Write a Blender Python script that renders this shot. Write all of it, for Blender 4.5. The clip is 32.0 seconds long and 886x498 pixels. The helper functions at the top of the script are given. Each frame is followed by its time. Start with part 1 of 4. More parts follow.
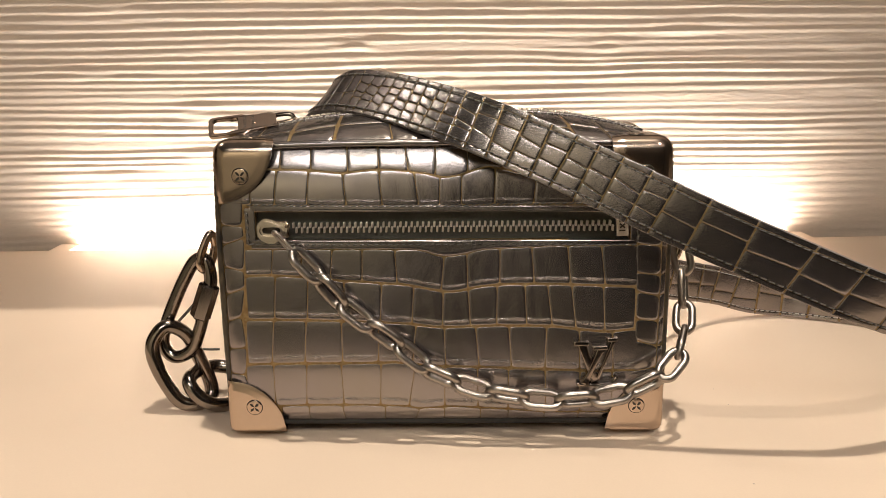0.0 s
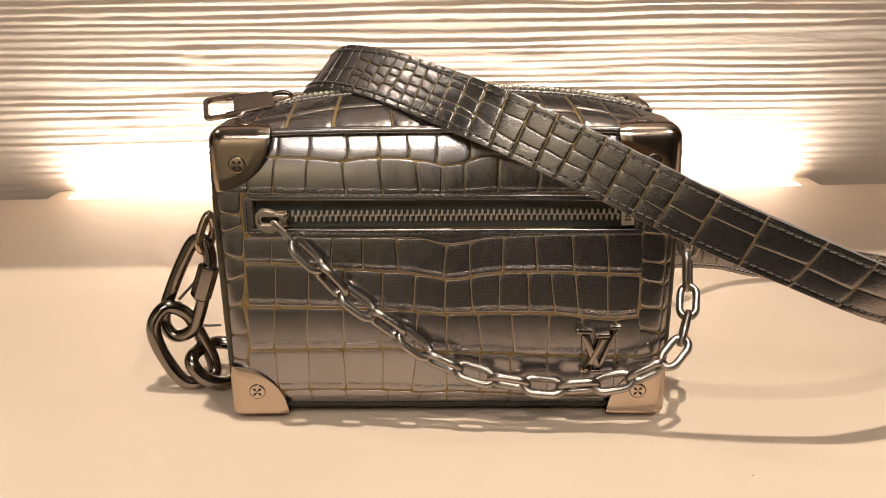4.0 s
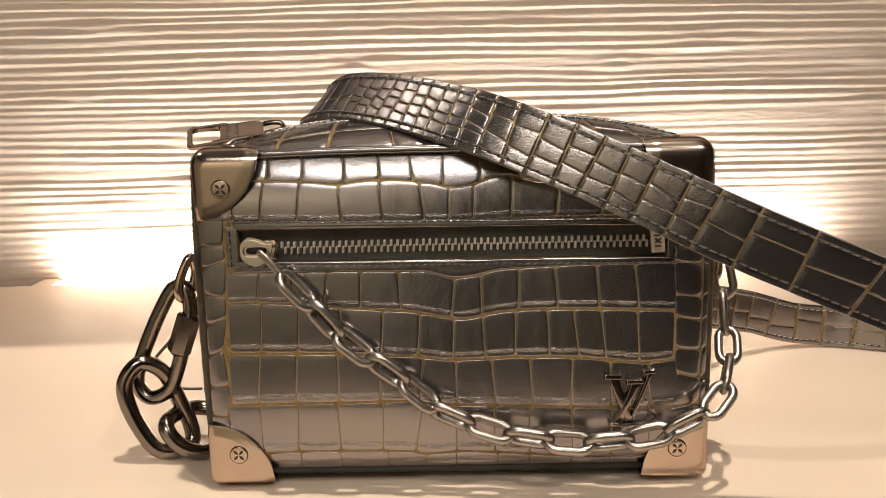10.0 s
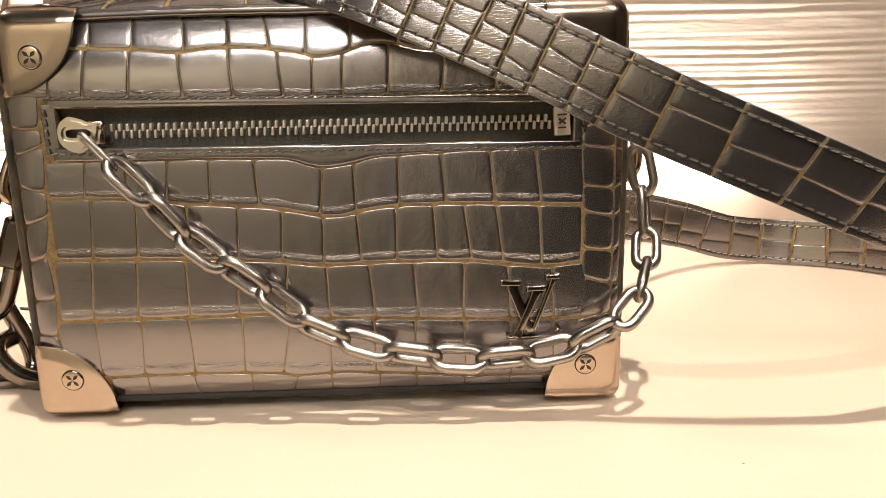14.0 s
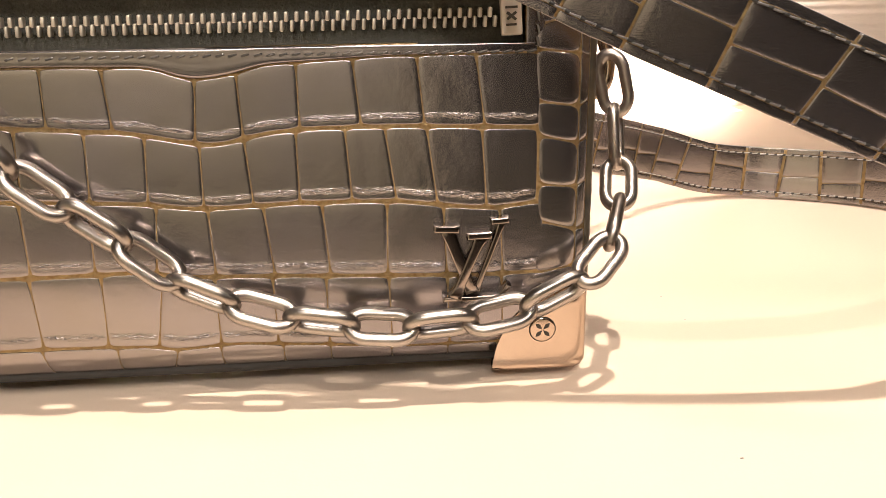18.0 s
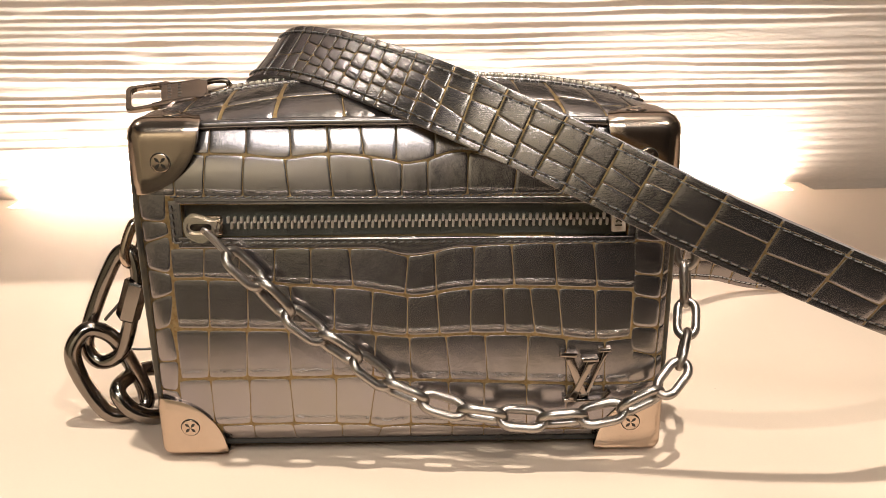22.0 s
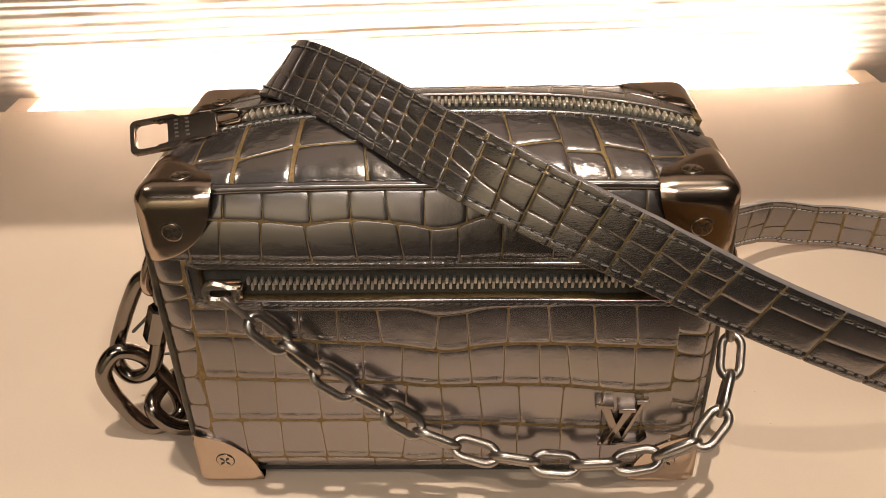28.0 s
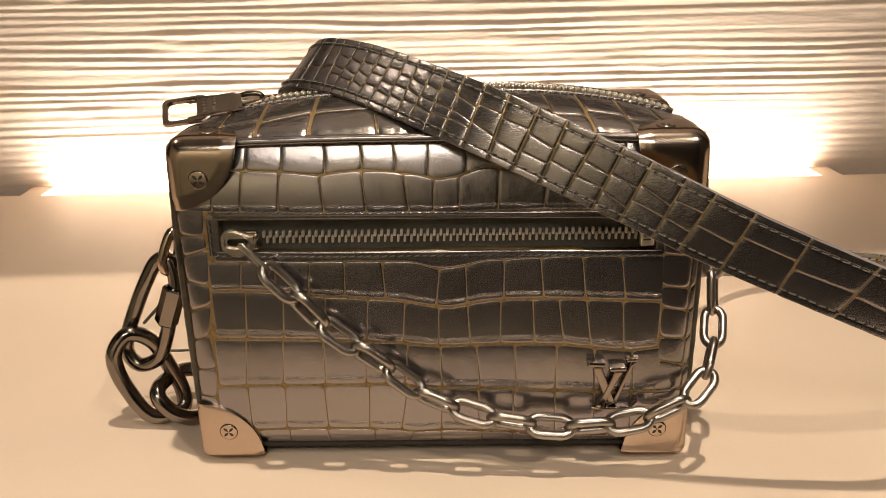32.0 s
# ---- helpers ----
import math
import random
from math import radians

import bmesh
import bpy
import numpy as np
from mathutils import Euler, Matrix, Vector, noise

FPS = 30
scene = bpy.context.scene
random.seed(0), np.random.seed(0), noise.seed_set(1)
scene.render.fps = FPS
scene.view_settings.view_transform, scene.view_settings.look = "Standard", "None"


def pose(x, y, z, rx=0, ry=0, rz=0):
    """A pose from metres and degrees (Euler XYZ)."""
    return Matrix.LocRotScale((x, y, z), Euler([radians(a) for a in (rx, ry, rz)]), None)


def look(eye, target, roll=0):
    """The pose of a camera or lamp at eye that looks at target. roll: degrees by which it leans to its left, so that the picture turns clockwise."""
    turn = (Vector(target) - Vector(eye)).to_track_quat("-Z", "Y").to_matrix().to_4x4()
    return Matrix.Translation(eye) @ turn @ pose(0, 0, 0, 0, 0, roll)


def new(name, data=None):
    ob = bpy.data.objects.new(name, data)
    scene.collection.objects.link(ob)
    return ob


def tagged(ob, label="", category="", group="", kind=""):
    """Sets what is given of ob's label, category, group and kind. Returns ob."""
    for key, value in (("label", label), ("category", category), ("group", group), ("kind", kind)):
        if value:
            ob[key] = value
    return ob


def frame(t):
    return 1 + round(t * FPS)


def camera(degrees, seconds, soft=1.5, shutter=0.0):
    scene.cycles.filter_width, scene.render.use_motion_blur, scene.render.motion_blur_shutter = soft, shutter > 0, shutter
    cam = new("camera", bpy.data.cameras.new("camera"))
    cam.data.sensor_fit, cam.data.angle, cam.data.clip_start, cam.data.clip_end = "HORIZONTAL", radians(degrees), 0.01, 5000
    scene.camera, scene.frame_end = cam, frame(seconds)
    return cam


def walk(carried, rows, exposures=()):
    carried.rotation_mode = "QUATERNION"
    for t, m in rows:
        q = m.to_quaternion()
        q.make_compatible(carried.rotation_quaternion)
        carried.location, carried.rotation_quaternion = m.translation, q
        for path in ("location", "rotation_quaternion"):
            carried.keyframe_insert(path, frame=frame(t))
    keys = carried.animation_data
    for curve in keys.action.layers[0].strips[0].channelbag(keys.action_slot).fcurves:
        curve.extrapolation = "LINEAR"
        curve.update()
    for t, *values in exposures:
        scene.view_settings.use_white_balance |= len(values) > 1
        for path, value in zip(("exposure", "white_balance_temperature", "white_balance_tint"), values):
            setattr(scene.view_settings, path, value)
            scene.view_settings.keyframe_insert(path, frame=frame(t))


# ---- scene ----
cam = camera(55.75, 32.0, soft=0.3)
PATH = [
    (0.0, 0.00483, -0.33002, 0.15237, 77.332, 0.613, 0.716),
    (0.5, 0.00598, -0.32679, 0.15105, 78.662, 0.654, 1.006),
    (1.0, 0.00594, -0.32053, 0.14621, 79.089, 0.639, 0.927),
    (1.5, 0.00398, -0.31681, 0.14839, 78.134, 0.718, 0.852),
    (2.0, -0.00234, -0.31685, 0.16472, 75.063, 0.687, 0.806),
    (2.5, -0.00119, -0.31767, 0.16914, 73.564, 0.634, 0.929),
    (3.0, -0.00055, -0.31847, 0.17404, 72.887, 0.647, 0.884),
    (3.5, 0.00219, -0.31947, 0.17726, 72.209, 0.572, 0.837),
    (5.5, 0.0077, -0.2895, 0.1851, 69.892, 0.878, 0.801),
    (6.0, 0.00725, -0.2795, 0.18141, 70.934, 0.88, 0.786),
    (6.5, 0.00658, -0.27527, 0.17411, 72.573, 0.827, 0.603),
    (7.0, 0.00718, -0.27687, 0.16811, 74.166, 0.908, 0.537),
    (7.5, 0.00693, -0.2712, 0.15866, 75.653, 1.251, 0.377),
    (8.0, 0.00629, -0.27137, 0.15138, 77.038, 1.437, 0.326),
    (8.5, 0.00741, -0.27284, 0.14453, 78.262, 1.689, 0.366),
    (9.0, 0.00759, -0.27568, 0.14141, 78.769, 1.74, 0.321),
    (9.5, 0.00493, -0.28042, 0.138, 79.465, 1.607, 0.556),
    (10.0, 0.00161, -0.28993, 0.13746, 79.889, 1.327, 0.758),
    (10.5, 0.00147, -0.30163, 0.1352, 80.417, 1.2, 0.934),
    (11.0, 0.00215, -0.30671, 0.13343, 80.062, 1.171, 0.808),
    (11.5, 0.00261, -0.3124, 0.1356, 79.677, 1.172, 0.74),
    (12.0, 0.00813, -0.30021, 0.12846, 79.046, 1.331, 0.451),
    (12.5, 0.01227, -0.28738, 0.12512, 78.511, 1.37, 0.23),
    (13.0, 0.01706, -0.27225, 0.11903, 78.02, 1.321, -0.09),
    (13.5, 0.02194, -0.25954, 0.1149, 77.096, 1.214, -1.095),
    (14.0, 0.02773, -0.24852, 0.11037, 76.175, 1.088, -2.121),
    (14.5, 0.03247, -0.24059, 0.10764, 75.341, 1.049, -2.885),
    (15.0, 0.03656, -0.23402, 0.10501, 74.919, 1.05, -3.023),
    (15.5, 0.04029, -0.22441, 0.10278, 74.332, 0.831, -3.061),
    (17.5, 0.04442, -0.19406, 0.09815, 71.963, 0.992, -4.385),
    (18.0, 0.04142, -0.19332, 0.09725, 71.59, 1.018, -4.483),
    (18.5, 0.03565, -0.20457, 0.10658, 71.809, 0.806, -4.096),
    (19.0, 0.02933, -0.22085, 0.119, 72.699, 1.034, -2.507),
    (19.5, 0.02494, -0.2342, 0.12, 74.012, 1.023, -1.523),
    (20.0, 0.02039, -0.24564, 0.12361, 74.472, 0.934, -1.498),
    (20.5, 0.01826, -0.26157, 0.12642, 75.685, 0.843, -1.331),
    (21.0, 0.01632, -0.27098, 0.14124, 75.531, 0.667, -1.032),
    (21.5, 0.01252, -0.2726, 0.15567, 73.751, 0.498, -0.895),
    (22.0, 0.01051, -0.27222, 0.16521, 72.117, 0.523, -0.546),
    (22.5, 0.00996, -0.27051, 0.1743, 70.059, 0.319, -0.415),
    (23.0, 0.00842, -0.26962, 0.18048, 68.272, 0.171, -0.112),
    (23.5, 0.00869, -0.26717, 0.18494, 67.306, 0.396, 0.294),
    (24.0, 0.00944, -0.26296, 0.19183, 65.922, 0.952, 0.454),
    (24.5, 0.01099, -0.25486, 0.19657, 64.955, 1.033, 0.763),
    (25.0, 0.01139, -0.24847, 0.20234, 64.048, 1.127, 1.369),
    (25.5, 0.01153, -0.24299, 0.20732, 62.959, 1.194, 1.53),
    (27.5, 0.01161, -0.21836, 0.22547, 59.128, 1.752, 1.294),
    (28.0, 0.01257, -0.21854, 0.23796, 57.889, 1.645, 1.61),
    (28.5, 0.01036, -0.21907, 0.24354, 56.524, 1.377, 1.519),
    (29.0, 0.00902, -0.22555, 0.24834, 56.233, 1.384, 1.462),
    (29.5, 0.00948, -0.23496, 0.23832, 58.046, 1.44, 1.587),
    (30.0, 0.01126, -0.24665, 0.22754, 60.239, 1.339, 1.517),
    (30.5, 0.01189, -0.25836, 0.21786, 62.613, 1.092, 1.472),
    (31.0, 0.00979, -0.26713, 0.20853, 65.089, 0.931, 0.981),
    (31.5, 0.00955, -0.2698, 0.19404, 67.596, 0.97, 0.965),
    (32.0, 0.00746, -0.27214, 0.18258, 69.801, 1.028, 0.832),
]
# seconds, stops, kelvin, tint: the clip's own changes of exposure and white balance
EXPOSURES = [(0.0, 0.22, 6330, 9), (9.0, 0.3, 6300, 9), (11.0, 0.35, 6230, 9), (13.0, 0.6, 6080, 8), (15.0, 0.95, 6350, 11),
             (18.0, 1.06, 6300, 13), (19.0, 1.17, 6280, 12), (21.0, 0.82, 6120, 10), (24.0, 0.38, 5980, 7), (25.0, 0.36, 5980, 7),
             (28.0, -0.04, 6500, 11), (29.0, -0.5, 7000, 13), (30.0, -0.55, 7500, 15), (31.0, -0.28, 7750, 16), (32.0, 0.08, 6850, 10)]
KEY_W, SPOT_W, SECOND_W, FILL_WASHER_W, STRIP_W, FILL_PANEL_W = 106.0, 56.0, 28.0, 125.0, 4.7, 34.0
walk(cam, [(r[0], pose(*r[1:])) for r in PATH], EXPOSURES)

# ---- world and lights ----
world = bpy.data.worlds.new("shop_dark")
world.use_nodes = True
world.node_tree.nodes["Background"].inputs[0].default_value = (0.9, 0.72, 0.52, 1)
world.node_tree.nodes["Background"].inputs[1].default_value = 0.02
scene.world = world

SHELF_Z = -0.0035      # top of the shelf; the bag stands on low feet
BACK_Y, WALL_Y = 0.386, 0.418
YAW = Matrix.Translation((0, BACK_Y, 0)) @ Matrix.Rotation(radians(2.6), 4, "Z") @ Matrix.Translation((0, -BACK_Y, 0))
UPPER_Z = 0.50          # underside of the overhang above the back of the shelf
WARM = (1.0, 0.865, 0.705)


def lamp(name, kind, at, target, watts, size, colour=WARM, size_y=None, cone=None):
    data = bpy.data.lights.new(name, kind)
    data.energy, data.color = watts, colour
    if kind == "AREA":
        data.size = size
        if size_y:
            data.shape, data.size_y = "RECTANGLE", size_y
    else:
        data.shadow_soft_size = size
    if cone:
        data.spot_size, data.spot_blend = radians(cone), 0.6
    ob = new(name, data)
    ob.matrix_world = look(at, target)
    return ob


lamp("downlight_lamp", "SPOT", (0.16, -0.14, 1.92), (0.03, 0.02, 0), KEY_W, 0.022, cone=50)
lamp("ceiling_spot_lamp", "SPOT", (1.0, -1.25, 1.90), (0.0, 0.0, 0.08), SPOT_W, 0.02, cone=14)
# broad overhead fill, added to lift reflections; no known source
lamp("ceiling_panel_lamp", "AREA", (-0.1, -2.25, 1.93), (-0.1, -2.25, 0.0), FILL_PANEL_W, 1.2, (1.0, 0.92, 0.82), size_y=1.0)
lamp("second_downlight_lamp", "SPOT", (-1.45, 0.32, 1.92), (0.0, 0.02, 0.1), SECOND_W, 0.05, cone=30)
# added lamp: brightens the pale wall that the leather reflects
lamp("wall_washer_lamp", "SPOT", (-1.3, -2.3, 1.90), (-1.2, -3.2, -0.3), FILL_WASHER_W, 0.05, (1.0, 0.93, 0.78), cone=80)
# light strip in the slot between shelf and wall
strip_lamp = lamp("light_strip_lamp", "AREA", (-0.0115, BACK_Y + 0.015, -0.031), (-0.0115, BACK_Y + 0.026, 0.10), STRIP_W, 0.634, (1.0, 0.925, 0.83), size_y=0.008)
strip_lamp.matrix_world = YAW @ strip_lamp.matrix_world


# ---- materials ----
def material(name, colour, rough=0.5, metal=0.0, vary=0.0, grain=0.0, grain_scale=400.0, bump=0.0, bump_scale=600.0,
             stretch=(1, 1, 1), coat=0.0, rough_vary=0.0, second=None, spec=0.5, big=60.0, random_vary=0.0, emit=None, rim=1.0, crinkle=0.0):
    m = bpy.data.materials.new(name)
    m.use_nodes = True
    nt = m.node_tree
    n, link = nt.nodes, nt.links.new
    p = n["Principled BSDF"]
    p.inputs["Base Color"].default_value = (*colour, 1)
    p.inputs["Roughness"].default_value = rough
    p.inputs["Metallic"].default_value = metal
    p.inputs["Coat Weight"].default_value = coat
    p.inputs["Coat Roughness"].default_value = 0.12
    p.inputs["Specular IOR Level"].default_value = spec
    p.inputs["Specular Tint"].default_value = (rim, rim, rim, 1)
    geo = n.new("ShaderNodeTexCoord")
    mp = n.new("ShaderNodeMapping")
    mp.inputs["Scale"].default_value = stretch
    link(geo.outputs["Object"], mp.inputs["Vector"])

    def noise_node(scale, detail=4.0):
        t = n.new("ShaderNodeTexNoise")
        t.inputs["Scale"].default_value, t.inputs["Detail"].default_value = scale, detail
        link(mp.outputs["Vector"], t.inputs["Vector"])
        return t

    def mix(kind, a, b, fac):
        x = n.new("ShaderNodeMix")
        x.data_type, x.blend_type = "RGBA", kind
        for value, slot in ((a, 6), (b, 7), (fac, 0)):
            if hasattr(value, "is_linked"):
                link(value, x.inputs[slot])
            else:
                x.inputs[slot].default_value = value
        return x.outputs[2]

    col = (*colour, 1)
    coarse, fine = noise_node(big), noise_node(grain_scale)
    ramp = n.new("ShaderNodeMapRange")
    ramp.inputs[1].default_value, ramp.inputs[2].default_value = 0.35, 0.65
    link(coarse.outputs["Fac"], ramp.inputs[0])
    if second:
        col = mix("MIX", col, (*second, 1), ramp.outputs[0])
    if vary:
        col = mix("MULTIPLY", col, mix("MIX", (1 - vary,) * 3 + (1,), (1 + vary,) * 3 + (1,), ramp.outputs[0]), 1.0)
    if grain:
        col = mix("MULTIPLY", col, mix("MIX", (1 - grain,) * 3 + (1,), (1 + grain,) * 3 + (1,), fine.outputs["Fac"]), 1.0)
    if random_vary:
        info = n.new("ShaderNodeObjectInfo")
        col = mix("MULTIPLY", col, mix("MIX", (1 - random_vary,) * 3 + (1,), (1 + random_vary,) * 3 + (1,), info.outputs["Random"]), 1.0)
    if hasattr(col, "is_linked"):
        link(col, p.inputs["Base Color"])
    if rough_vary:
        r = n.new("ShaderNodeMapRange")
        r.inputs[3].default_value, r.inputs[4].default_value = max(0.02, rough - rough_vary), rough + rough_vary
        link(coarse.outputs["Fac"], r.inputs[0])
        link(r.outputs[0], p.inputs["Roughness"])
    if bump:
        b = n.new("ShaderNodeBump")
        b.inputs["Strength"].default_value, b.inputs["Distance"].default_value = bump, 0.0006
        link(noise_node(bump_scale, 6.0).outputs["Fac"], b.inputs["Height"])
        link(b.outputs[0], p.inputs["Normal"])
        if coat:
            link(b.outputs[0], p.inputs["Coat Normal"])
    if crinkle:
        # fine creases, long and thin, where the mesh carries its crease value
        where = n.new("ShaderNodeAttribute")
        where.attribute_name = "crease"
        long_map, lines = n.new("ShaderNodeMapping"), n.new("ShaderNodeTexNoise")
        long_map.inputs["Scale"].default_value = (380, 700, 1900)
        lines.inputs["Scale"].default_value, lines.inputs["Detail"].default_value = 1.0, 2.0
        link(geo.outputs["Object"], long_map.inputs["Vector"])
        link(long_map.outputs["Vector"], lines.inputs["Vector"])
        off, size, ridge, height = (n.new("ShaderNodeMath"), n.new("ShaderNodeMath"), n.new("ShaderNodeMapRange"), n.new("ShaderNodeMath"))
        off.operation, size.operation, height.operation = "SUBTRACT", "ABSOLUTE", "MULTIPLY"
        off.inputs[1].default_value = 0.5
        link(lines.outputs["Fac"], off.inputs[0])
        link(off.outputs[0], size.inputs[0])
        ridge.inputs[1].default_value, ridge.inputs[2].default_value = 0.0, 0.14
        link(size.outputs[0], ridge.inputs[0])
        link(ridge.outputs[0], height.inputs[0])
        link(where.outputs["Fac"], height.inputs[1])
        fold_bump = n.new("ShaderNodeBump")
        fold_bump.inputs["Strength"].default_value, fold_bump.inputs["Distance"].default_value = 1.0, crinkle
        link(height.outputs[0], fold_bump.inputs["Height"])
        link(b.outputs[0], fold_bump.inputs["Normal"])
        link(fold_bump.outputs[0], p.inputs["Normal"])
        link(fold_bump.outputs[0], p.inputs["Coat Normal"])
    if emit:
        p.inputs["Emission Color"].default_value, p.inputs["Emission Strength"].default_value = (*emit[0], 1), emit[1]
    return m


LEATHER = material("glazed_scale_leather", (0.302, 0.272, 0.252), 0.235, metal=0.93, vary=0.06, second=(0.280, 0.254, 0.264), grain=0.08, grain_scale=1300, bump=0.07,
                   bump_scale=640, coat=0.3, rough_vary=0.06, random_vary=0.08, big=32, rim=0.45, crinkle=0.00018)
SEAM = material("gold_rubbed_seam", (0.39, 0.275, 0.125), 0.36, vary=0.35, grain=0.5, grain_scale=700, bump=1.0, bump_scale=1300,
                second=(0.15, 0.09, 0.035), big=900, metal=0.65)
PIPING = material("dark_piping_leather", (0.032, 0.028, 0.024), 0.36, vary=0.25, grain=0.2, bump=0.4, bump_scale=700, second=(0.075, 0.055, 0.032), big=120, coat=0.1)
EDGE = material("grey_edge_paint", (0.20, 0.175, 0.17), 0.5, vary=0.1, grain=0.1, bump=0.1)
GUNMETAL = material("polished_dark_metal", (0.53, 0.42, 0.335), 0.19, metal=1.0, vary=0.05, grain=0.06, grain_scale=500, bump=0.02, bump_scale=900, rough_vary=0.05, big=40, rim=0.5)
HEAVY = material("dark_chain_metal", (0.23, 0.198, 0.172), 0.16, metal=1.0, vary=0.08, grain=0.08, rough_vary=0.05)
CHAIN = material("brushed_chain_metal", (0.37, 0.33, 0.30), 0.32, metal=1.0, vary=0.08, grain=0.15, grain_scale=900, bump=0.05, bump_scale=1200, rough_vary=0.06)
BRIGHT = material("bright_slider_metal", (0.78, 0.70, 0.62), 0.24, metal=1.0, vary=0.05, rough_vary=0.05)
TEETH = material("steel_teeth", (0.84, 0.77, 0.69), 0.42, metal=1.0, vary=0.08)
EMBLEM = material("mirror_emblem_metal", (0.31, 0.26, 0.225), 0.11, metal=1.0, vary=0.06)
DARKMETAL = material("dark_recess_metal", (0.05, 0.042, 0.035), 0.35, metal=1.0, vary=0.1)
TAPE = material("zipper_tape_cloth", (0.095, 0.092, 0.078), 0.85, vary=0.15, grain=0.5, grain_scale=1600, bump=0.7, bump_scale=1800)
THREAD = material("waxed_thread", (0.11, 0.10, 0.09), 0.25, vary=0.2, grain=0.3, grain_scale=1500, bump=0.3, bump_scale=2500)
STRAP_THREAD = material("grey_thread", (0.17, 0.158, 0.148), 0.3, vary=0.2, grain=0.3, grain_scale=1500, bump=0.3, bump_scale=2500)
THREAD_LIGHT = material("pale_thread", (0.42, 0.39, 0.36), 0.35, vary=0.2, grain=0.3, grain_scale=1500, bump=0.3, bump_scale=2500)
SLOTSHADE = material("screw_slot_metal", (0.030, 0.024, 0.018), 0.5, metal=0.2, vary=0.1)
PLATE = material("pale_plate_metal", (0.72, 0.62, 0.53), 0.38, metal=0.45, vary=0.04)
TABMETAL = material("brown_pull_metal", (0.40, 0.33, 0.28), 0.2, metal=1.0, vary=0.06, grain=0.06, rough_vary=0.05)
LINING = material("dark_core", (0.02, 0.018, 0.016), 0.7)
SHELF = material("shelf_beige_lacquer", (0.66, 0.533, 0.42), 0.42, vary=0.025, grain=0.03, grain_scale=1200, bump=0.05, bump_scale=1500, big=9, rough_vary=0.06, spec=0.35)
PLASTER = material("ribbed_plaster", (0.68, 0.575, 0.482), 0.75, vary=0.05, grain=0.08, grain_scale=700, bump=0.35, bump_scale=500, stretch=(0.25, 1, 1), big=8)
# unseen shop surfaces: dark and pale copies put light and shade into reflections
SHOPDARK = material("shop_wall_paint", (0.050, 0.038, 0.028), 0.6, vary=0.06, grain=0.05, bump=0.1, bump_scale=200, big=2)
SHOPREFLECT = material("pale_shop_wall_paint", (0.72, 0.64, 0.48), 0.7, vary=0.06, grain=0.05, bump=0.1, bump_scale=200, big=2)
OVERHANG = material("overhang_paint", (0.22, 0.18, 0.15), 0.6, vary=0.06, grain=0.05, bump=0.1, bump_scale=200, big=2)
SHOPFLOOR = material("shop_floor_stone", (0.030, 0.024, 0.019), 0.5, vary=0.1, grain=0.1, bump=0.1, bump_scale=100, big=3)
GLOW = material("lamp_lens", (0.9, 0.85, 0.75), 0.4, emit=((1.0, 0.84, 0.62), 10.0))
ENGRAVE = material("engraved_shadow", (0.09, 0.075, 0.062), 0.45, metal=0.8, vary=0.1)


# ---- mesh tools ----
def part(name, bm, mat, parent=None, label="", smooth=True, angle=None):
    me = bpy.data.meshes.new(name)
    if smooth:
        for f in bm.faces:
            f.smooth = True
        if angle is not None:
            for e in bm.edges:
                if len(e.link_faces) == 2 and e.calc_face_angle(0) > radians(angle):
                    e.smooth = False
    bm.to_mesh(me)
    bm.free()
    me.materials.append(mat)
    ob = new(name, me)
    if parent:
        ob.parent = parent
    if label:
        ob["label"] = label
    return ob


def again(ob, parent, m):
    """Another object on the same mesh."""
    o = new(ob.name.split(".")[0], ob.data)
    o.parent = parent
    o.matrix_basis = m
    return o


def thing(name, at, label, category, group=""):
    ob = new(name)
    ob.location = at
    ob.empty_display_size = 0.02
    return tagged(ob, label, category, group)


def v3(*a):
    return np.array(a, float)


def unit(v):
    v = np.asarray(v, float)
    return v / max(1e-12, float(np.linalg.norm(v)))


def spline(points, n, closed=False):
    """Points on a smooth curve through the given ones, evenly spaced by length."""
    p = np.asarray(points, float)
    k = len(p)
    q = np.vstack([p[-1], p, p[0], p[1]]) if closed else np.vstack([2 * p[0] - p[1], p, 2 * p[-1] - p[-2]])
    out = []
    for i in range(k if closed else k - 1):
        a, b, c, d = q[i : i + 4]
        for t in np.linspace(0, 1, 24, endpoint=False):
            out.append(0.5 * (2 * b + (c - a) * t + (2 * a - 5 * b + 4 * c - d) * t * t + (3 * b - a - 3 * c + d) * t**3))
    out.append(p[0] if closed else p[-1])
    out = np.array(out)
    s = np.r_[0, np.cumsum(np.linalg.norm(np.diff(out[:, :3], axis=0), axis=1))]
    want = np.linspace(0, s[-1], n + 1)[:-1] if closed else np.linspace(0, s[-1], n)
    return np.stack([np.interp(want, s, out[:, j]) for j in range(p.shape[1])], 1), s[-1]


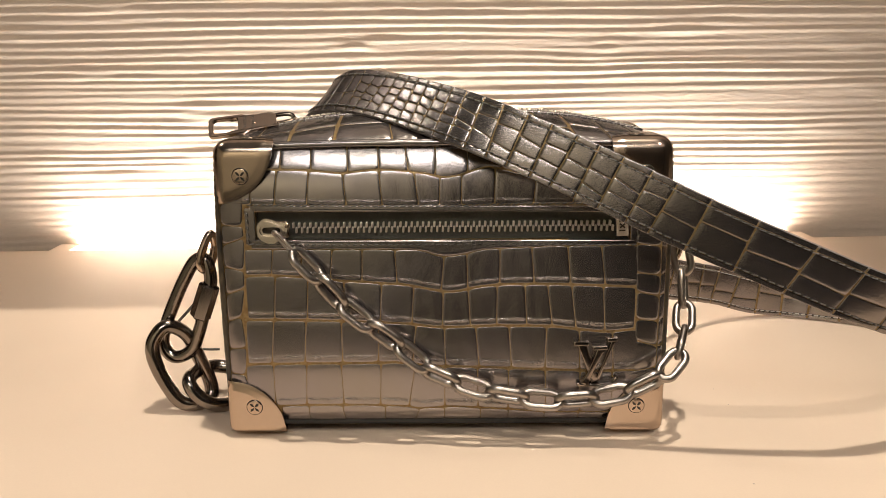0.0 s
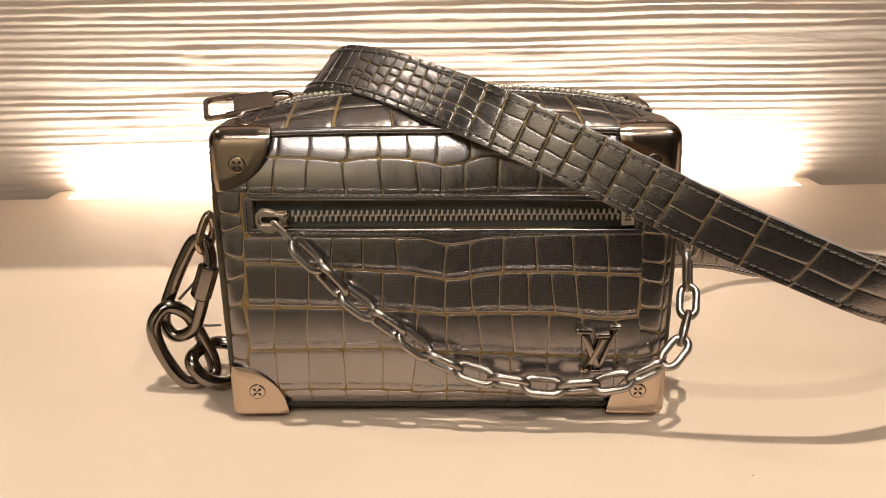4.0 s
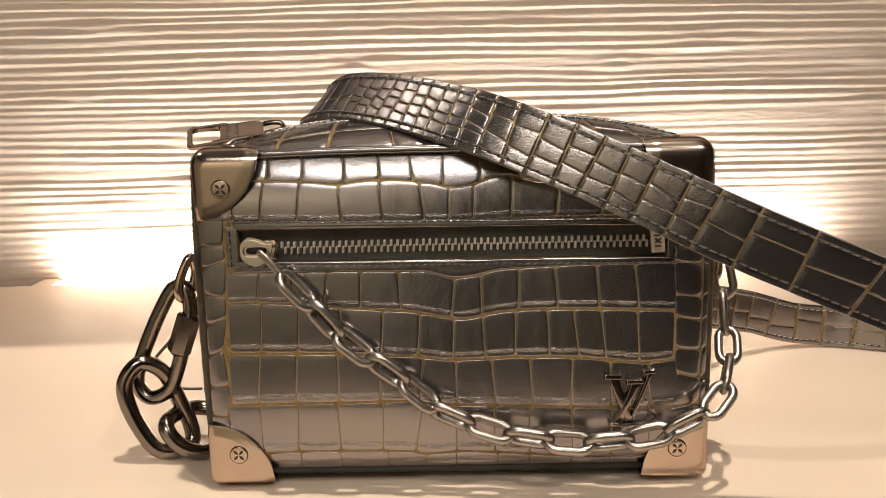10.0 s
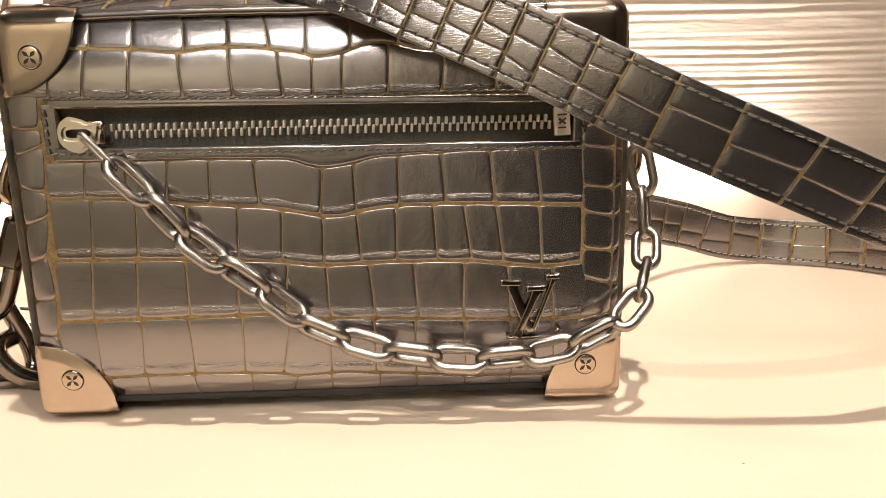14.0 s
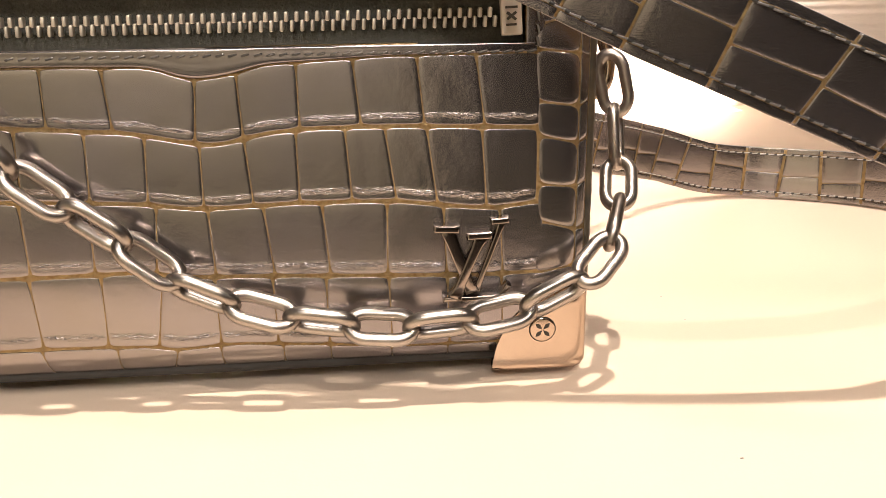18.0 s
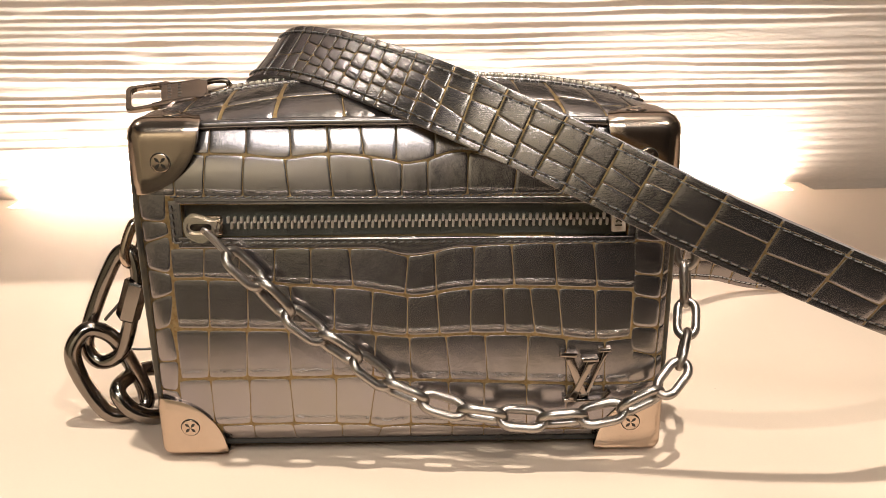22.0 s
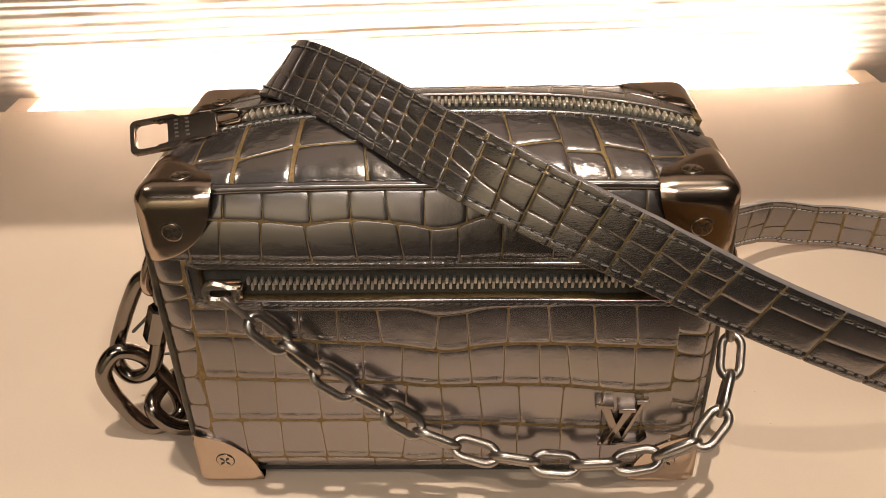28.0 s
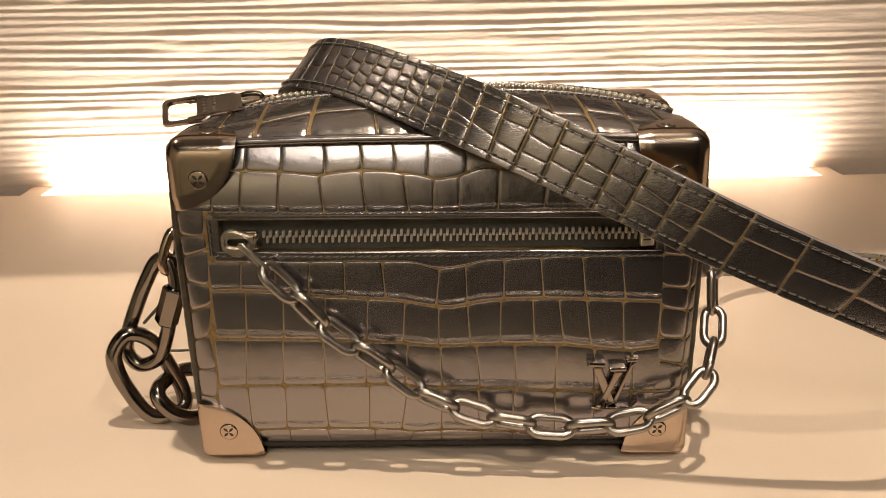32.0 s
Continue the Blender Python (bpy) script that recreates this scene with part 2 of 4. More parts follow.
def tube(bm, pts, r, closed=False, sides=12, squash=1.0):
    """A round bar along points; r is one radius or one a point."""
    pts = np.asarray(pts, float)
    n = len(pts)
    rr = np.full(n, r) if np.isscalar(r) else np.asarray(r)
    tan = (np.roll(pts, -1, 0) - np.roll(pts, 1, 0)) if closed else np.gradient(pts, axis=0)
    tan = tan / np.linalg.norm(tan, axis=1)[:, None]
    up = np.cross(tan[0], (0.31, 0.2, 0.93))
    up = unit(up)
    rings = []
    for i in range(n):
        up = unit(up - tan[i] * (up @ tan[i]))
        side = np.cross(tan[i], up)
        rings.append([bm.verts.new(pts[i] + rr[i] * (np.cos(a) * up * squash + np.sin(a) * side)) for a in np.linspace(0, 2 * math.pi, sides, endpoint=False)])
    for i in range(n if closed else n - 1):
        a, b = rings[i], rings[(i + 1) % n]
        shift = 0
        if closed and i == n - 1:
            shift = min(range(sides), key=lambda k: sum((a[j].co - b[(j + k) % sides].co).length for j in range(0, sides, 3)))
        for j in range(sides):
            bm.faces.new((a[j], a[(j + 1) % sides], b[(j + 1 + shift) % sides], b[(j + shift) % sides]))
    if not closed:
        bm.faces.new(rings[0][::-1])
        bm.faces.new(rings[-1])
    return bm


def block(bm, lo, hi, bevel=0.0, segments=2, m=None):
    g = bmesh.ops.create_cube(bm, size=1)
    vs = g["verts"]
    for v in vs:
        v.co = Vector([(lo[i] + hi[i]) / 2 + v.co[i] * (hi[i] - lo[i]) for i in range(3)])
    if bevel:
        es = list({e for v in vs for e in v.link_edges})
        r = bmesh.ops.bevel(bm, geom=es, offset=bevel, segments=segments, affect="EDGES", profile=0.5)
        vs = list({v for f in r["faces"] for v in f.verts} | {v for v in vs if v.is_valid})
    if m is not None:
        bmesh.ops.transform(bm, matrix=m, verts=vs)
    return bm


def disc(bm, r, h, m, sides=28, lip=0.25):
    """A low round head with a rounded rim; local z is its axis."""
    prof = [(r, 0), (r, h * 0.55), (r * (1 - lip * 0.35), h * 0.9), (r * (1 - lip), h), (r * 0.02, h)]
    rings = [[bm.verts.new(m @ Vector((q * math.cos(a), q * math.sin(a), z))) for a in np.linspace(0, 2 * math.pi, sides, endpoint=False)] for q, z in prof]
    for a, b in zip(rings, rings[1:]):
        for j in range(sides):
            bm.faces.new((a[j], a[(j + 1) % sides], b[(j + 1) % sides], b[j]))
    bm.faces.new(rings[-1])
    return bm


def slab(bm, surf, us, vs, skip=None, thick=0.001):
    """A sheet over surf(u, v) -> (place, normal) with thickness and closed rims."""
    top, bot = {}, {}
    for i, u in enumerate(us):
        for j, v in enumerate(vs):
            p, n = surf(u, v)
            top[i, j] = bm.verts.new(p)
            bot[i, j] = bm.verts.new(p - n * thick)
    cells = {(i, j) for i in range(len(us) - 1) for j in range(len(vs) - 1)
             if not (skip and skip((us[i] + us[i + 1]) / 2, (vs[j] + vs[j + 1]) / 2))}
    for i, j in cells:
        a = [(i, j), (i + 1, j), (i + 1, j + 1), (i, j + 1)]
        bm.faces.new([top[k] for k in a])
        bm.faces.new([bot[k] for k in a[::-1]])
        for (di, dj), (k, l) in (((0, -1), (0, 1)), ((1, 0), (1, 2)), ((0, 1), (2, 3)), ((-1, 0), (3, 0))):
            if (i + di, j + dj) not in cells:
                bm.faces.new((top[a[l]], top[a[k]], bot[a[k]], bot[a[l]]))
    for v in [v for v in bm.verts if not v.link_faces]:
        bm.verts.remove(v)
    return bm


def pad(surf, corners, gaps, h, n=8, fold=0.0, rounding=0.22, sink=0.00008, rng=random, top_fade=0.0, wrinkle=0.0):
    """One raised scale over surf, between four (u, v) corners: low left, low right, top right, top left.
    gaps: (left, right, low, top) in the units of u and v; fold: depth of the crease along its low side."""
    (x0, y0), (x1, y1), (x2, y2), (x3, y3) = corners
    gl, gr, gb, gt = gaps
    bm = bmesh.new()
    crease = bm.verts.layers.float.new("crease")
    grid = {}
    tilt = (rng.uniform(-0.12, 0.12), rng.uniform(-0.12, 0.12))
    ts = np.r_[-1, -0.985, -0.955, np.linspace(-0.75, 0.75, n - 5), 0.955, 0.985, 1]
    at = rng.uniform(0, 50)
    tb = np.r_[-1, -0.985, -0.96, -0.91, -0.86, np.linspace(-0.82, -0.58, 15), -0.50, np.linspace(-0.35, 0.75, n - 7), 0.955, 0.985, 1] if fold > 0.15 else ts
    if fold > 0.15:
        ts = np.r_[-1, -0.985, -0.955, np.linspace(-0.88, 0.88, 40), 0.955, 0.985, 1]
    for i, a in enumerate(ts):
        for j, b in enumerate(tb):
            aa, bb = a * math.sqrt(1 - rounding * b**6), b * math.sqrt(1 - rounding * a**6)
            s, t = (aa + 1) / 2, (bb + 1) / 2
            u0, u1 = x0 + (x3 - x0) * t + gl, x1 + (x2 - x1) * t - gr
            u = u0 + (u1 - u0) * s
            w0, w1 = y0 + (y1 - y0) * s + gb, y3 + (y2 - y3) * s - gt
            v = w0 + (w1 - w0) * t
            p, nrm = surf(u, v)
            k = (1 - abs(a) ** 28) * (1 - abs(b) ** 28)
            k *= (1 + 0.6 * tilt[0] * a + 0.6 * tilt[1] * b) * (1 - 0.05 * (a * a + b * b))
            k *= 1 - top_fade * max(0.0, (b + 0.1) / 1.1) ** 1.6
            k += 0.12 * noise.noise(Vector((a * 1.3 + at, b * 1.6, at))) * (1 - a**4) * (1 - b**4)
            if wrinkle:
                k += wrinkle * (noise.noise(Vector((a * 2.6 + at, b * 5.0, 7.0))) + 0.6 * noise.noise(Vector((a * 7.0 + at, b * 9.0, 1.0)))) * (1 - a**8) * (1 - b**8)
            near = 0.32 * min(1.0, wrinkle)
            extra = 0.00006 * noise.noise(Vector(p) * 210 + Vector((at, 0, 0))) * (1 - a**6) * (1 - b**6)
            if fold > 0.15:
                # a crinkled drop along the low side, below it a hollow that rises to the seam
                line = b + 0.72 + 0.04 * noise.noise(Vector((u * 240 + at, 3, 0))) + 0.02 * noise.noise(Vector((u * 900 + at, 5, 0)))
                drop = min(1.0, max(0.0, 0.5 - line / 0.09))
                amount = min(1.0, max(0.15, 0.55 + 0.9 * noise.noise(Vector((u * 190 + at, 1, 6))))) * (1 - a**8)
                near = math.exp(-((line / 0.075) ** 2)) * (1 - a**10) * min(1.0, 0.35 + amount)
                extra -= fold * 0.00026 * amount * drop * drop * (3 - 2 * drop) * (1 - 0.55 * min(1.0, max(0.0, (-0.76 - b) / 0.2)))
                extra += fold * 0.00030 * near * (0.5 * noise.noise(Vector((u * 900 + at, b * 30, 2))) + 0.5 * noise.noise(Vector((u * 420 + at, b * 52, 9))))
            elif fold:
                line = b + 0.62 + 0.09 * noise.noise(Vector((u * 260 + at, 3, 0)))
                crinkle = max(0.0, 0.25 + 1.7 * noise.noise(Vector((u * 420, b * 3, at))))
                k -= fold * (1 - a**6) * (math.exp(-((line / 0.04) ** 2)) * crinkle - 0.35 * math.exp(-(((line - 0.08) / 0.05) ** 2)))
            grid[i, j] = bm.verts.new(p + nrm * (h * k + extra - (sink if max(abs(a), abs(b)) > 0.999 else 0)))
            grid[i, j][crease] = near
    for i in range(len(ts) - 1):
        for j in range(len(tb) - 1):
            bm.faces.new((grid[i, j], grid[i + 1, j], grid[i + 1, j + 1], grid[i, j + 1]))
    return bm


def stitches(bm, surf, path, length, gap, width, lift, slant=0.0):
    """Thread along a list of (u, v), each stitch a low rounded bar."""
    pts = np.array([surf(u, v)[0] for u, v in path])
    nrm = np.array([surf(u, v)[1] for u, v in path])
    s = np.r_[0, np.cumsum(np.linalg.norm(np.diff(pts, axis=0), axis=1))]
    at = 0.0
    while at + length < s[-1]:
        c = np.array([np.interp(at + length / 2, s, pts[:, k]) for k in range(3)])
        d = unit(np.array([np.interp(at + length, s, pts[:, k]) - np.interp(at, s, pts[:, k]) for k in range(3)]))
        n = unit(np.array([np.interp(at + length / 2, s, nrm[:, k]) for k in range(3)]))
        side = np.cross(n, d)
        d2 = unit(d + side * slant)
        tube(bm, [c - d2 * length * 0.5 - n * width * 0.5, c - d2 * length * 0.36 + n * lift, c + d2 * length * 0.36 + n * lift, c + d2 * length * 0.5 - n * width * 0.5], width / 2, sides=6)
        at += length + gap
    return bm


def lathe_frame(bm, outer, inner, thick, soft=0.2, segments=2):
    """A flat plate with a hole: two outlines of equal count, rounded on both faces."""
    n = len(outer)
    rings = []
    for line, zs in ((inner, (-thick / 2, thick / 2)), (outer, (thick / 2, -thick / 2))):
        for z in zs:
            rings.append([bm.verts.new((x, y, z)) for x, y in line])
    for a, b in ((0, 1), (1, 2), (2, 3), (3, 0)):
        for j in range(n):
            k = (j + 1) % n
            bm.faces.new((rings[a][j], rings[a][k], rings[b][k], rings[b][j]))
    bmesh.ops.recalc_face_normals(bm, faces=bm.faces)
    es = [e for e in bm.edges if len(e.link_faces) == 2 and e.calc_face_angle(0) > 1.2]
    bmesh.ops.bevel(bm, geom=es, offset=thick * soft, segments=segments, affect="EDGES")


def round_rect(x0, x1, y0, y1, r, n=6):
    pts = []
    for cx, cy, a0 in ((x1 - r, y1 - r, 0), (x0 + r, y1 - r, 90), (x0 + r, y0 + r, 180), (x1 - r, y0 + r, 270)):
        pts += [(cx + r * math.cos(radians(a0 + 90 * i / n)), cy + r * math.sin(radians(a0 + 90 * i / n))) for i in range(n + 1)]
    return pts


# ---- shelf, wall and shop ----
def hash2(i, j, seed):
    x = np.sin(i * 127.1 + j * 311.7 + seed * 74.7) * 43758.5453
    return x - np.floor(x)


def noise2(u, v, seed):
    i, j = np.floor(u), np.floor(v)
    a, b = u - i, v - j
    a, b = a * a * (3 - 2 * a), b * b * (3 - 2 * b)
    return (hash2(i, j, seed) * (1 - a) + hash2(i + 1, j, seed) * a) * (1 - b) + (hash2(i, j + 1, seed) * (1 - a) + hash2(i + 1, j + 1, seed) * a) * b


bm = bmesh.new()
block(bm, (-0.95, -0.088, -0.040), (0.95, BACK_Y, SHELF_Z), 0.002)
shelf = part("shelf", bm, SHELF, smooth=False)
shelf.matrix_world = YAW
tagged(shelf, "pale beige smooth display shelf with a warm sheen", "shelf", kind="structure")

# ribbed wall: long uneven horizontal ridges
xs, zs = np.linspace(-0.95, 0.95, 330), np.linspace(-0.06, 0.31, 540)
X, Z = np.meshgrid(xs, zs, indexing="ij")
warp = 1.3 * noise2(X / 0.50 + 5, Z / 0.05, 1) + 0.55 * noise2(X / 0.17, Z / 0.020 + 3, 2) + 0.22 * noise2(X / 0.06, Z / 0.01, 9)
phase = Z / 0.0066 + warp
ridge = 0.5 - 0.5 * np.cos(2 * math.pi * phase)
power = 0.25 + 1.05 * noise2(X / 0.30 + 9, Z / 0.012, 4)
fine = noise2(X / 0.22, Z / 0.0032, 5) + 0.5 * noise2(X / 0.09 + 7, Z / 0.0017, 6)
knots = np.clip(noise2(X / 0.07 + 2, Z / 0.018, 7) - 0.66, 0, 1) * 2.4
H = 0.00042 * ridge * power + 0.00026 * fine + 0.0011 * knots * noise2(X / 0.020, Z / 0.005, 8)
front = np.stack([X, WALL_Y - H, Z], -1).reshape(-1, 3)
nx, nz = len(xs), len(zs)
idx = np.arange(nx * nz).reshape(nx, nz)
faces = np.stack([idx[:-1, :-1], idx[1:, :-1], idx[1:, 1:], idx[:-1, 1:]], -1).reshape(-1, 4)
back = [(-0.95, WALL_Y + 0.03, -0.06), (0.95, WALL_Y + 0.03, -0.06), (0.95, WALL_Y + 0.03, 0.31), (-0.95, WALL_Y + 0.03, 0.31)]
k = nx * nz
rims = [(*idx[:, 0].tolist()[::-1], k, k + 1), (*idx[:, -1].tolist(), k + 2, k + 3), (*idx[0, :].tolist(), k + 3, k), (*idx[-1, :].tolist()[::-1], k + 1, k + 2), (k, k + 3, k + 2, k + 1)]
me = bpy.data.meshes.new("wall_back")
me.from_pydata(front.tolist() + back, [], faces.tolist() + rims)
me.polygons.foreach_set("use_smooth", np.ones(len(me.polygons), bool))
me.materials.append(PLASTER)
wall_back = new("wall_back", me)
wall_back.matrix_world = YAW
tagged(wall_back, "cream plaster wall with long wavy horizontal ridges, lit from below", "wall", kind="structure")

# floor of the slot that holds the light strip
bm = bmesh.new()
block(bm, (-0.95, BACK_Y + 0.0002, -0.062), (0.95, WALL_Y + 0.03, -0.0605))
trim = part("trim", bm, SHELF, smooth=False)
trim.matrix_world = YAW
tagged(trim, "narrow beige slot bottom behind the shelf", "trim", kind="structure")
strip = thing("light_strip", (-0.0115, BACK_Y + 0.014, -0.0605), "warm white light strip hidden in the slot behind the shelf", "light strip")
strip.matrix_world = YAW @ Matrix.Translation((-0.0115, BACK_Y + 0.014, -0.0605))
bm = bmesh.new()
block(bm, (-0.317, -0.006, 0.0), (0.317, 0.006, 0.0215), 0.001)
part("channel", bm, DARKMETAL, strip, smooth=False)
bm = bmesh.new()
block(bm, (-0.317, -0.005, 0.0217), (0.317, 0.005, 0.0265), 0.001)
part("diffuser", bm, GLOW, strip, smooth=False)
for sx in (-1, 1):
    bm = bmesh.new()
    block(bm, (sx * 0.3275 - 0.009, -0.0136, 0.0), (sx * 0.3275 + 0.009, 0.0160, 0.0560), 0.001)
    part("end_cap", bm, SHELF, strip, "beige block that closes the end of the light slot", smooth=False)

for name, lo, hi, mat, label in (
    ("ceiling_overhang", (-0.95, 0.113, UPPER_Z), (0.95, WALL_Y + 0.03, UPPER_Z + 0.03), OVERHANG, "underside of the brown overhang above the shelf"),
    ("wall_side_1", (-0.99, -0.108, -0.9), (-0.952, WALL_Y + 0.03, UPPER_Z), SHOPDARK, "plain beige cabinet side"),
    ("wall_side_2", (0.952, -0.108, -0.9), (0.99, WALL_Y + 0.03, UPPER_Z), SHOPDARK, "plain beige cabinet side"),
    ("wall_plinth", (-0.95, -0.07, -0.9), (0.95, -0.04, -0.0402), SHOPDARK, "plain beige front of the display plinth"),
    # darker than the ridged wall so lid and corner tops reflect little
    ("wall_upper", (-0.95, WALL_Y, 0.3102), (0.95, WALL_Y + 0.03, UPPER_Z), SHOPDARK, "unseen wall above the ridged wall, dark to dim reflections"),
    ("floor", (-2.5, -3.2, -0.95), (2.5, 0.53, -0.9), SHOPFLOOR, "dim stone shop floor"),
    ("ceiling", (-2.5, -3.2, 1.95), (2.5, 0.53, 2.0), SHOPDARK, "plain shop ceiling"),
    # split pale left, dark right, only for what the bag's front reflects
    ("wall_front_1", (-2.5, -3.25, -0.9), (0.05, -3.2, 1.95), SHOPREFLECT, "unseen shop wall, pale to brighten reflections on the bag"),
    ("wall_front_2", (0.05, -3.25, -0.9), (2.5, -3.2, 1.95), SHOPDARK, "unseen shop wall, near black to keep reflections dark"),
    ("wall_left", (-2.55, -3.2, -0.9), (-2.5, 0.53, 1.95), SHOPREFLECT, "unseen shop wall, pale to brighten reflections on the bag"),
    ("wall_right", (2.5, -3.2, -0.9), (2.55, 0.53, 1.95), SHOPDARK, "unseen shop wall, near black to keep reflections dark"),
    ("wall_behind", (-2.5, 0.53, -0.9), (2.5, 0.58, 1.95), SHOPDARK, "plain shop wall behind the display"),
):
    bm = bmesh.new()
    block(bm, lo, hi)
    slab_ob = part(name, bm, mat, smooth=False)
    if name in ("ceiling_overhang", "wall_upper"):
        slab_ob.matrix_world = YAW
    tagged(slab_ob, label, name.split("_")[0], kind="structure")

# the washer's fixture is added along with its lamp
for at, cat in (((0.16, -0.14, 1.95), "downlight"), ((-1.45, 0.32, 1.95), "downlight"), ((-1.3, -2.3, 1.95), "wall washer"), ((1.0, -1.25, 1.935), "ceiling spot")):
    d = thing(cat.replace(" ", "_"), at, "small round recessed warm spotlight, out of view", "spotlight")
    bm = bmesh.new()
    disc(bm, 0.03, 0.004, Matrix.Rotation(math.pi, 4, "X"), lip=0.3)
    part("ring", bm, GUNMETAL, d)
    bm = bmesh.new()
    disc(bm, 0.014, 0.002, Matrix.Translation((0, 0, -0.0042)) @ Matrix.Rotation(math.pi, 4, "X"))
    part("lens", bm, GLOW, d)


# housing for the added overhead fill
panel = thing("ceiling_panel", (-0.1, -2.25, 1.95), "wide flat warm ceiling light, unseen, added as fill", "ceiling light")
bm = bmesh.new()
block(bm, (-0.62, -0.52, -0.012), (0.62, 0.52, 0.0), 0.004)
part("frame", bm, SHOPDARK, panel, smooth=False)


# ---- the bag ----
HALF, DEPTH, TOP = 0.0905, 0.0825, 0.1205
bag = thing("handbag", (0, 0.042, SHELF_Z), "small boxy grey crocodile-embossed leather bag with gold seams and metal corners", "handbag")
BAG0 = Matrix.Translation((0, -0.042, -SHELF_Z))


def bagpart(name, bm, mat, parent=None, label="", **kw):
    if parent is None:
        bm.transform(BAG0)
    return part(name, bm, mat, parent or bag, label, **kw)


def front_y(x, z):
    y = 0.0
    if z > 0.0985:
        y += 0.0060 * ((z - 0.0985) / 0.0215) ** 2
    if z < 0.0105:
        y += 0.0068 * ((0.0105 - z) / 0.0105) ** 2
    e = abs(x) - 0.083
    if e > 0:
        y += 0.0016 * (e / 0.0075) ** 2
    return y + 0.0006 * math.sin(x * 55 + 0.6) * math.sin(z * 26)


def by_height(fn, eps=0.0003):
    """A surface (place, outward normal) from a function (u, v) -> place."""
    def surf(u, v):
        p = fn(u, v)
        n = unit(np.cross(fn(u + eps, v) - p, fn(u, v + eps) - p))
        return p, n
    return surf


front_surf = by_height(lambda x, z: v3(x, front_y(x, z), z))
ZIP_Y = 0.0430


def top_z(x, y):
    across = max(0.0, 1 - abs((y - ZIP_Y) / 0.0398) ** 2.0)
    along = max(0.0, 1 - (abs(x) / 0.091) ** 3)
    curl = 0.0016 * max(0.0, (0.012 - y) / 0.006) ** 2
    return 0.1200 + 0.0112 * across * along - curl


top_surf = by_height(lambda x, y: v3(x, y, top_z(x, y)))
left_surf = by_height(lambda y, z: v3(-HALF - 0.0004, DEPTH - y, z))
right_surf = by_height(lambda y, z: v3(HALF + 0.0004, y, z))
back_surf = by_height(lambda x, z: v3(-x, DEPTH, z))

# core of the body
bm = bmesh.new()
block(bm, (-0.0885, 0.0068, 0.0015), (0.0885, DEPTH - 0.0015, 0.1175), 0.004, 3)
bagpart("core", bm, LINING)

SLOT = (-0.0758, 0.0752, 0.0818, 0.0938)


def slot_edge(x):
    """The pocket slot runs a little downhill to the right."""
    return -0.0006 * (x / 0.075)


def in_slot(x, z):
    return SLOT[0] < x < SLOT[1] and SLOT[2] < z - slot_edge(x) < SLOT[3]


us = np.unique(np.r_[np.linspace(-HALF, HALF, 60), SLOT[0], SLOT[1]])
vs = np.unique(np.r_[np.linspace(0.0015, 0.1195, 50), SLOT[2], SLOT[3]])
bm = bmesh.new()
slab(bm, front_surf, us, vs, in_slot, 0.0045)
front_panel = bagpart("front_panel", bm, SEAM, label="front of grey embossed leather scales with gold seams", angle=50)
bm = bmesh.new()
slab(bm, left_surf, np.linspace(0.002, DEPTH - 0.002, 20), np.linspace(0.0015, 0.1165, 20), None, 0.003)
left_panel = bagpart("side_panel", bm, SEAM, angle=50)
bm = bmesh.new()
slab(bm, right_surf, np.linspace(0.002, DEPTH - 0.002, 20), np.linspace(0.0015, 0.1165, 20), None, 0.003)
right_panel = bagpart("side_panel", bm, SEAM, angle=50)
bm = bmesh.new()
slab(bm, back_surf, np.linspace(-HALF, HALF, 20), np.linspace(0.0015, 0.1165, 20), None, 0.003)
back_panel = bagpart("back_panel", bm, SEAM, angle=50)
bm = bmesh.new()
block(bm, (-HALF, 0.003, 0.0008), (HALF, DEPTH - 0.003, 0.0035), 0.001)
bagpart("bottom_panel", bm, LINING, smooth=False)

# lid: two halves that meet at the zipper
ZIP_HALF = 0.0072
bm = bmesh.new()
slab(bm, top_surf, np.linspace(-HALF, HALF, 50), np.linspace(0.0058, ZIP_Y - ZIP_HALF, 14), None, 0.0022)
lid_front = bagpart("lid_front", bm, SEAM, label="domed lid of grey scales with broad gold seams", angle=50)
bm = bmesh.new()
slab(bm, top_surf, np.linspace(-HALF, HALF, 50), np.linspace(ZIP_Y + ZIP_HALF, DEPTH - 0.002, 14), None, 0.0022)
lid_back = bagpart("lid_back", bm, SEAM, angle=50)
bm = bmesh.new()
slab(bm, by_height(lambda x, y: v3(x, y, top_z(x, y) - 0.0016)), np.linspace(-0.0885, 0.0885, 50), np.linspace(ZIP_Y - 0.010, ZIP_Y + 0.010, 6), None, 0.001)
bagpart("lid_tape", bm, TAPE, label="black woven zipper tape", angle=50)


def edge_rope(pts, r, n=80):
    bm = bmesh.new()
    c, _ = spline(pts, n)
    rr = r * (1 + 0.04 * np.sin(np.arange(n) * 0.9) + 0.03 * np.sin(np.arange(n) * 2.3 + 1))
    tube(bm, c, rr, sides=10)
    return bm


# low feet under the box
for sx in (-1, 1):
    for y in (0.016, DEPTH - 0.016):
        bm = bmesh.new()
        disc(bm, 0.0045, 0.0045, Matrix.Translation((sx * 0.074, y, SHELF_Z)) )
        bagpart("foot", bm, PIPING, label="low dark round foot")

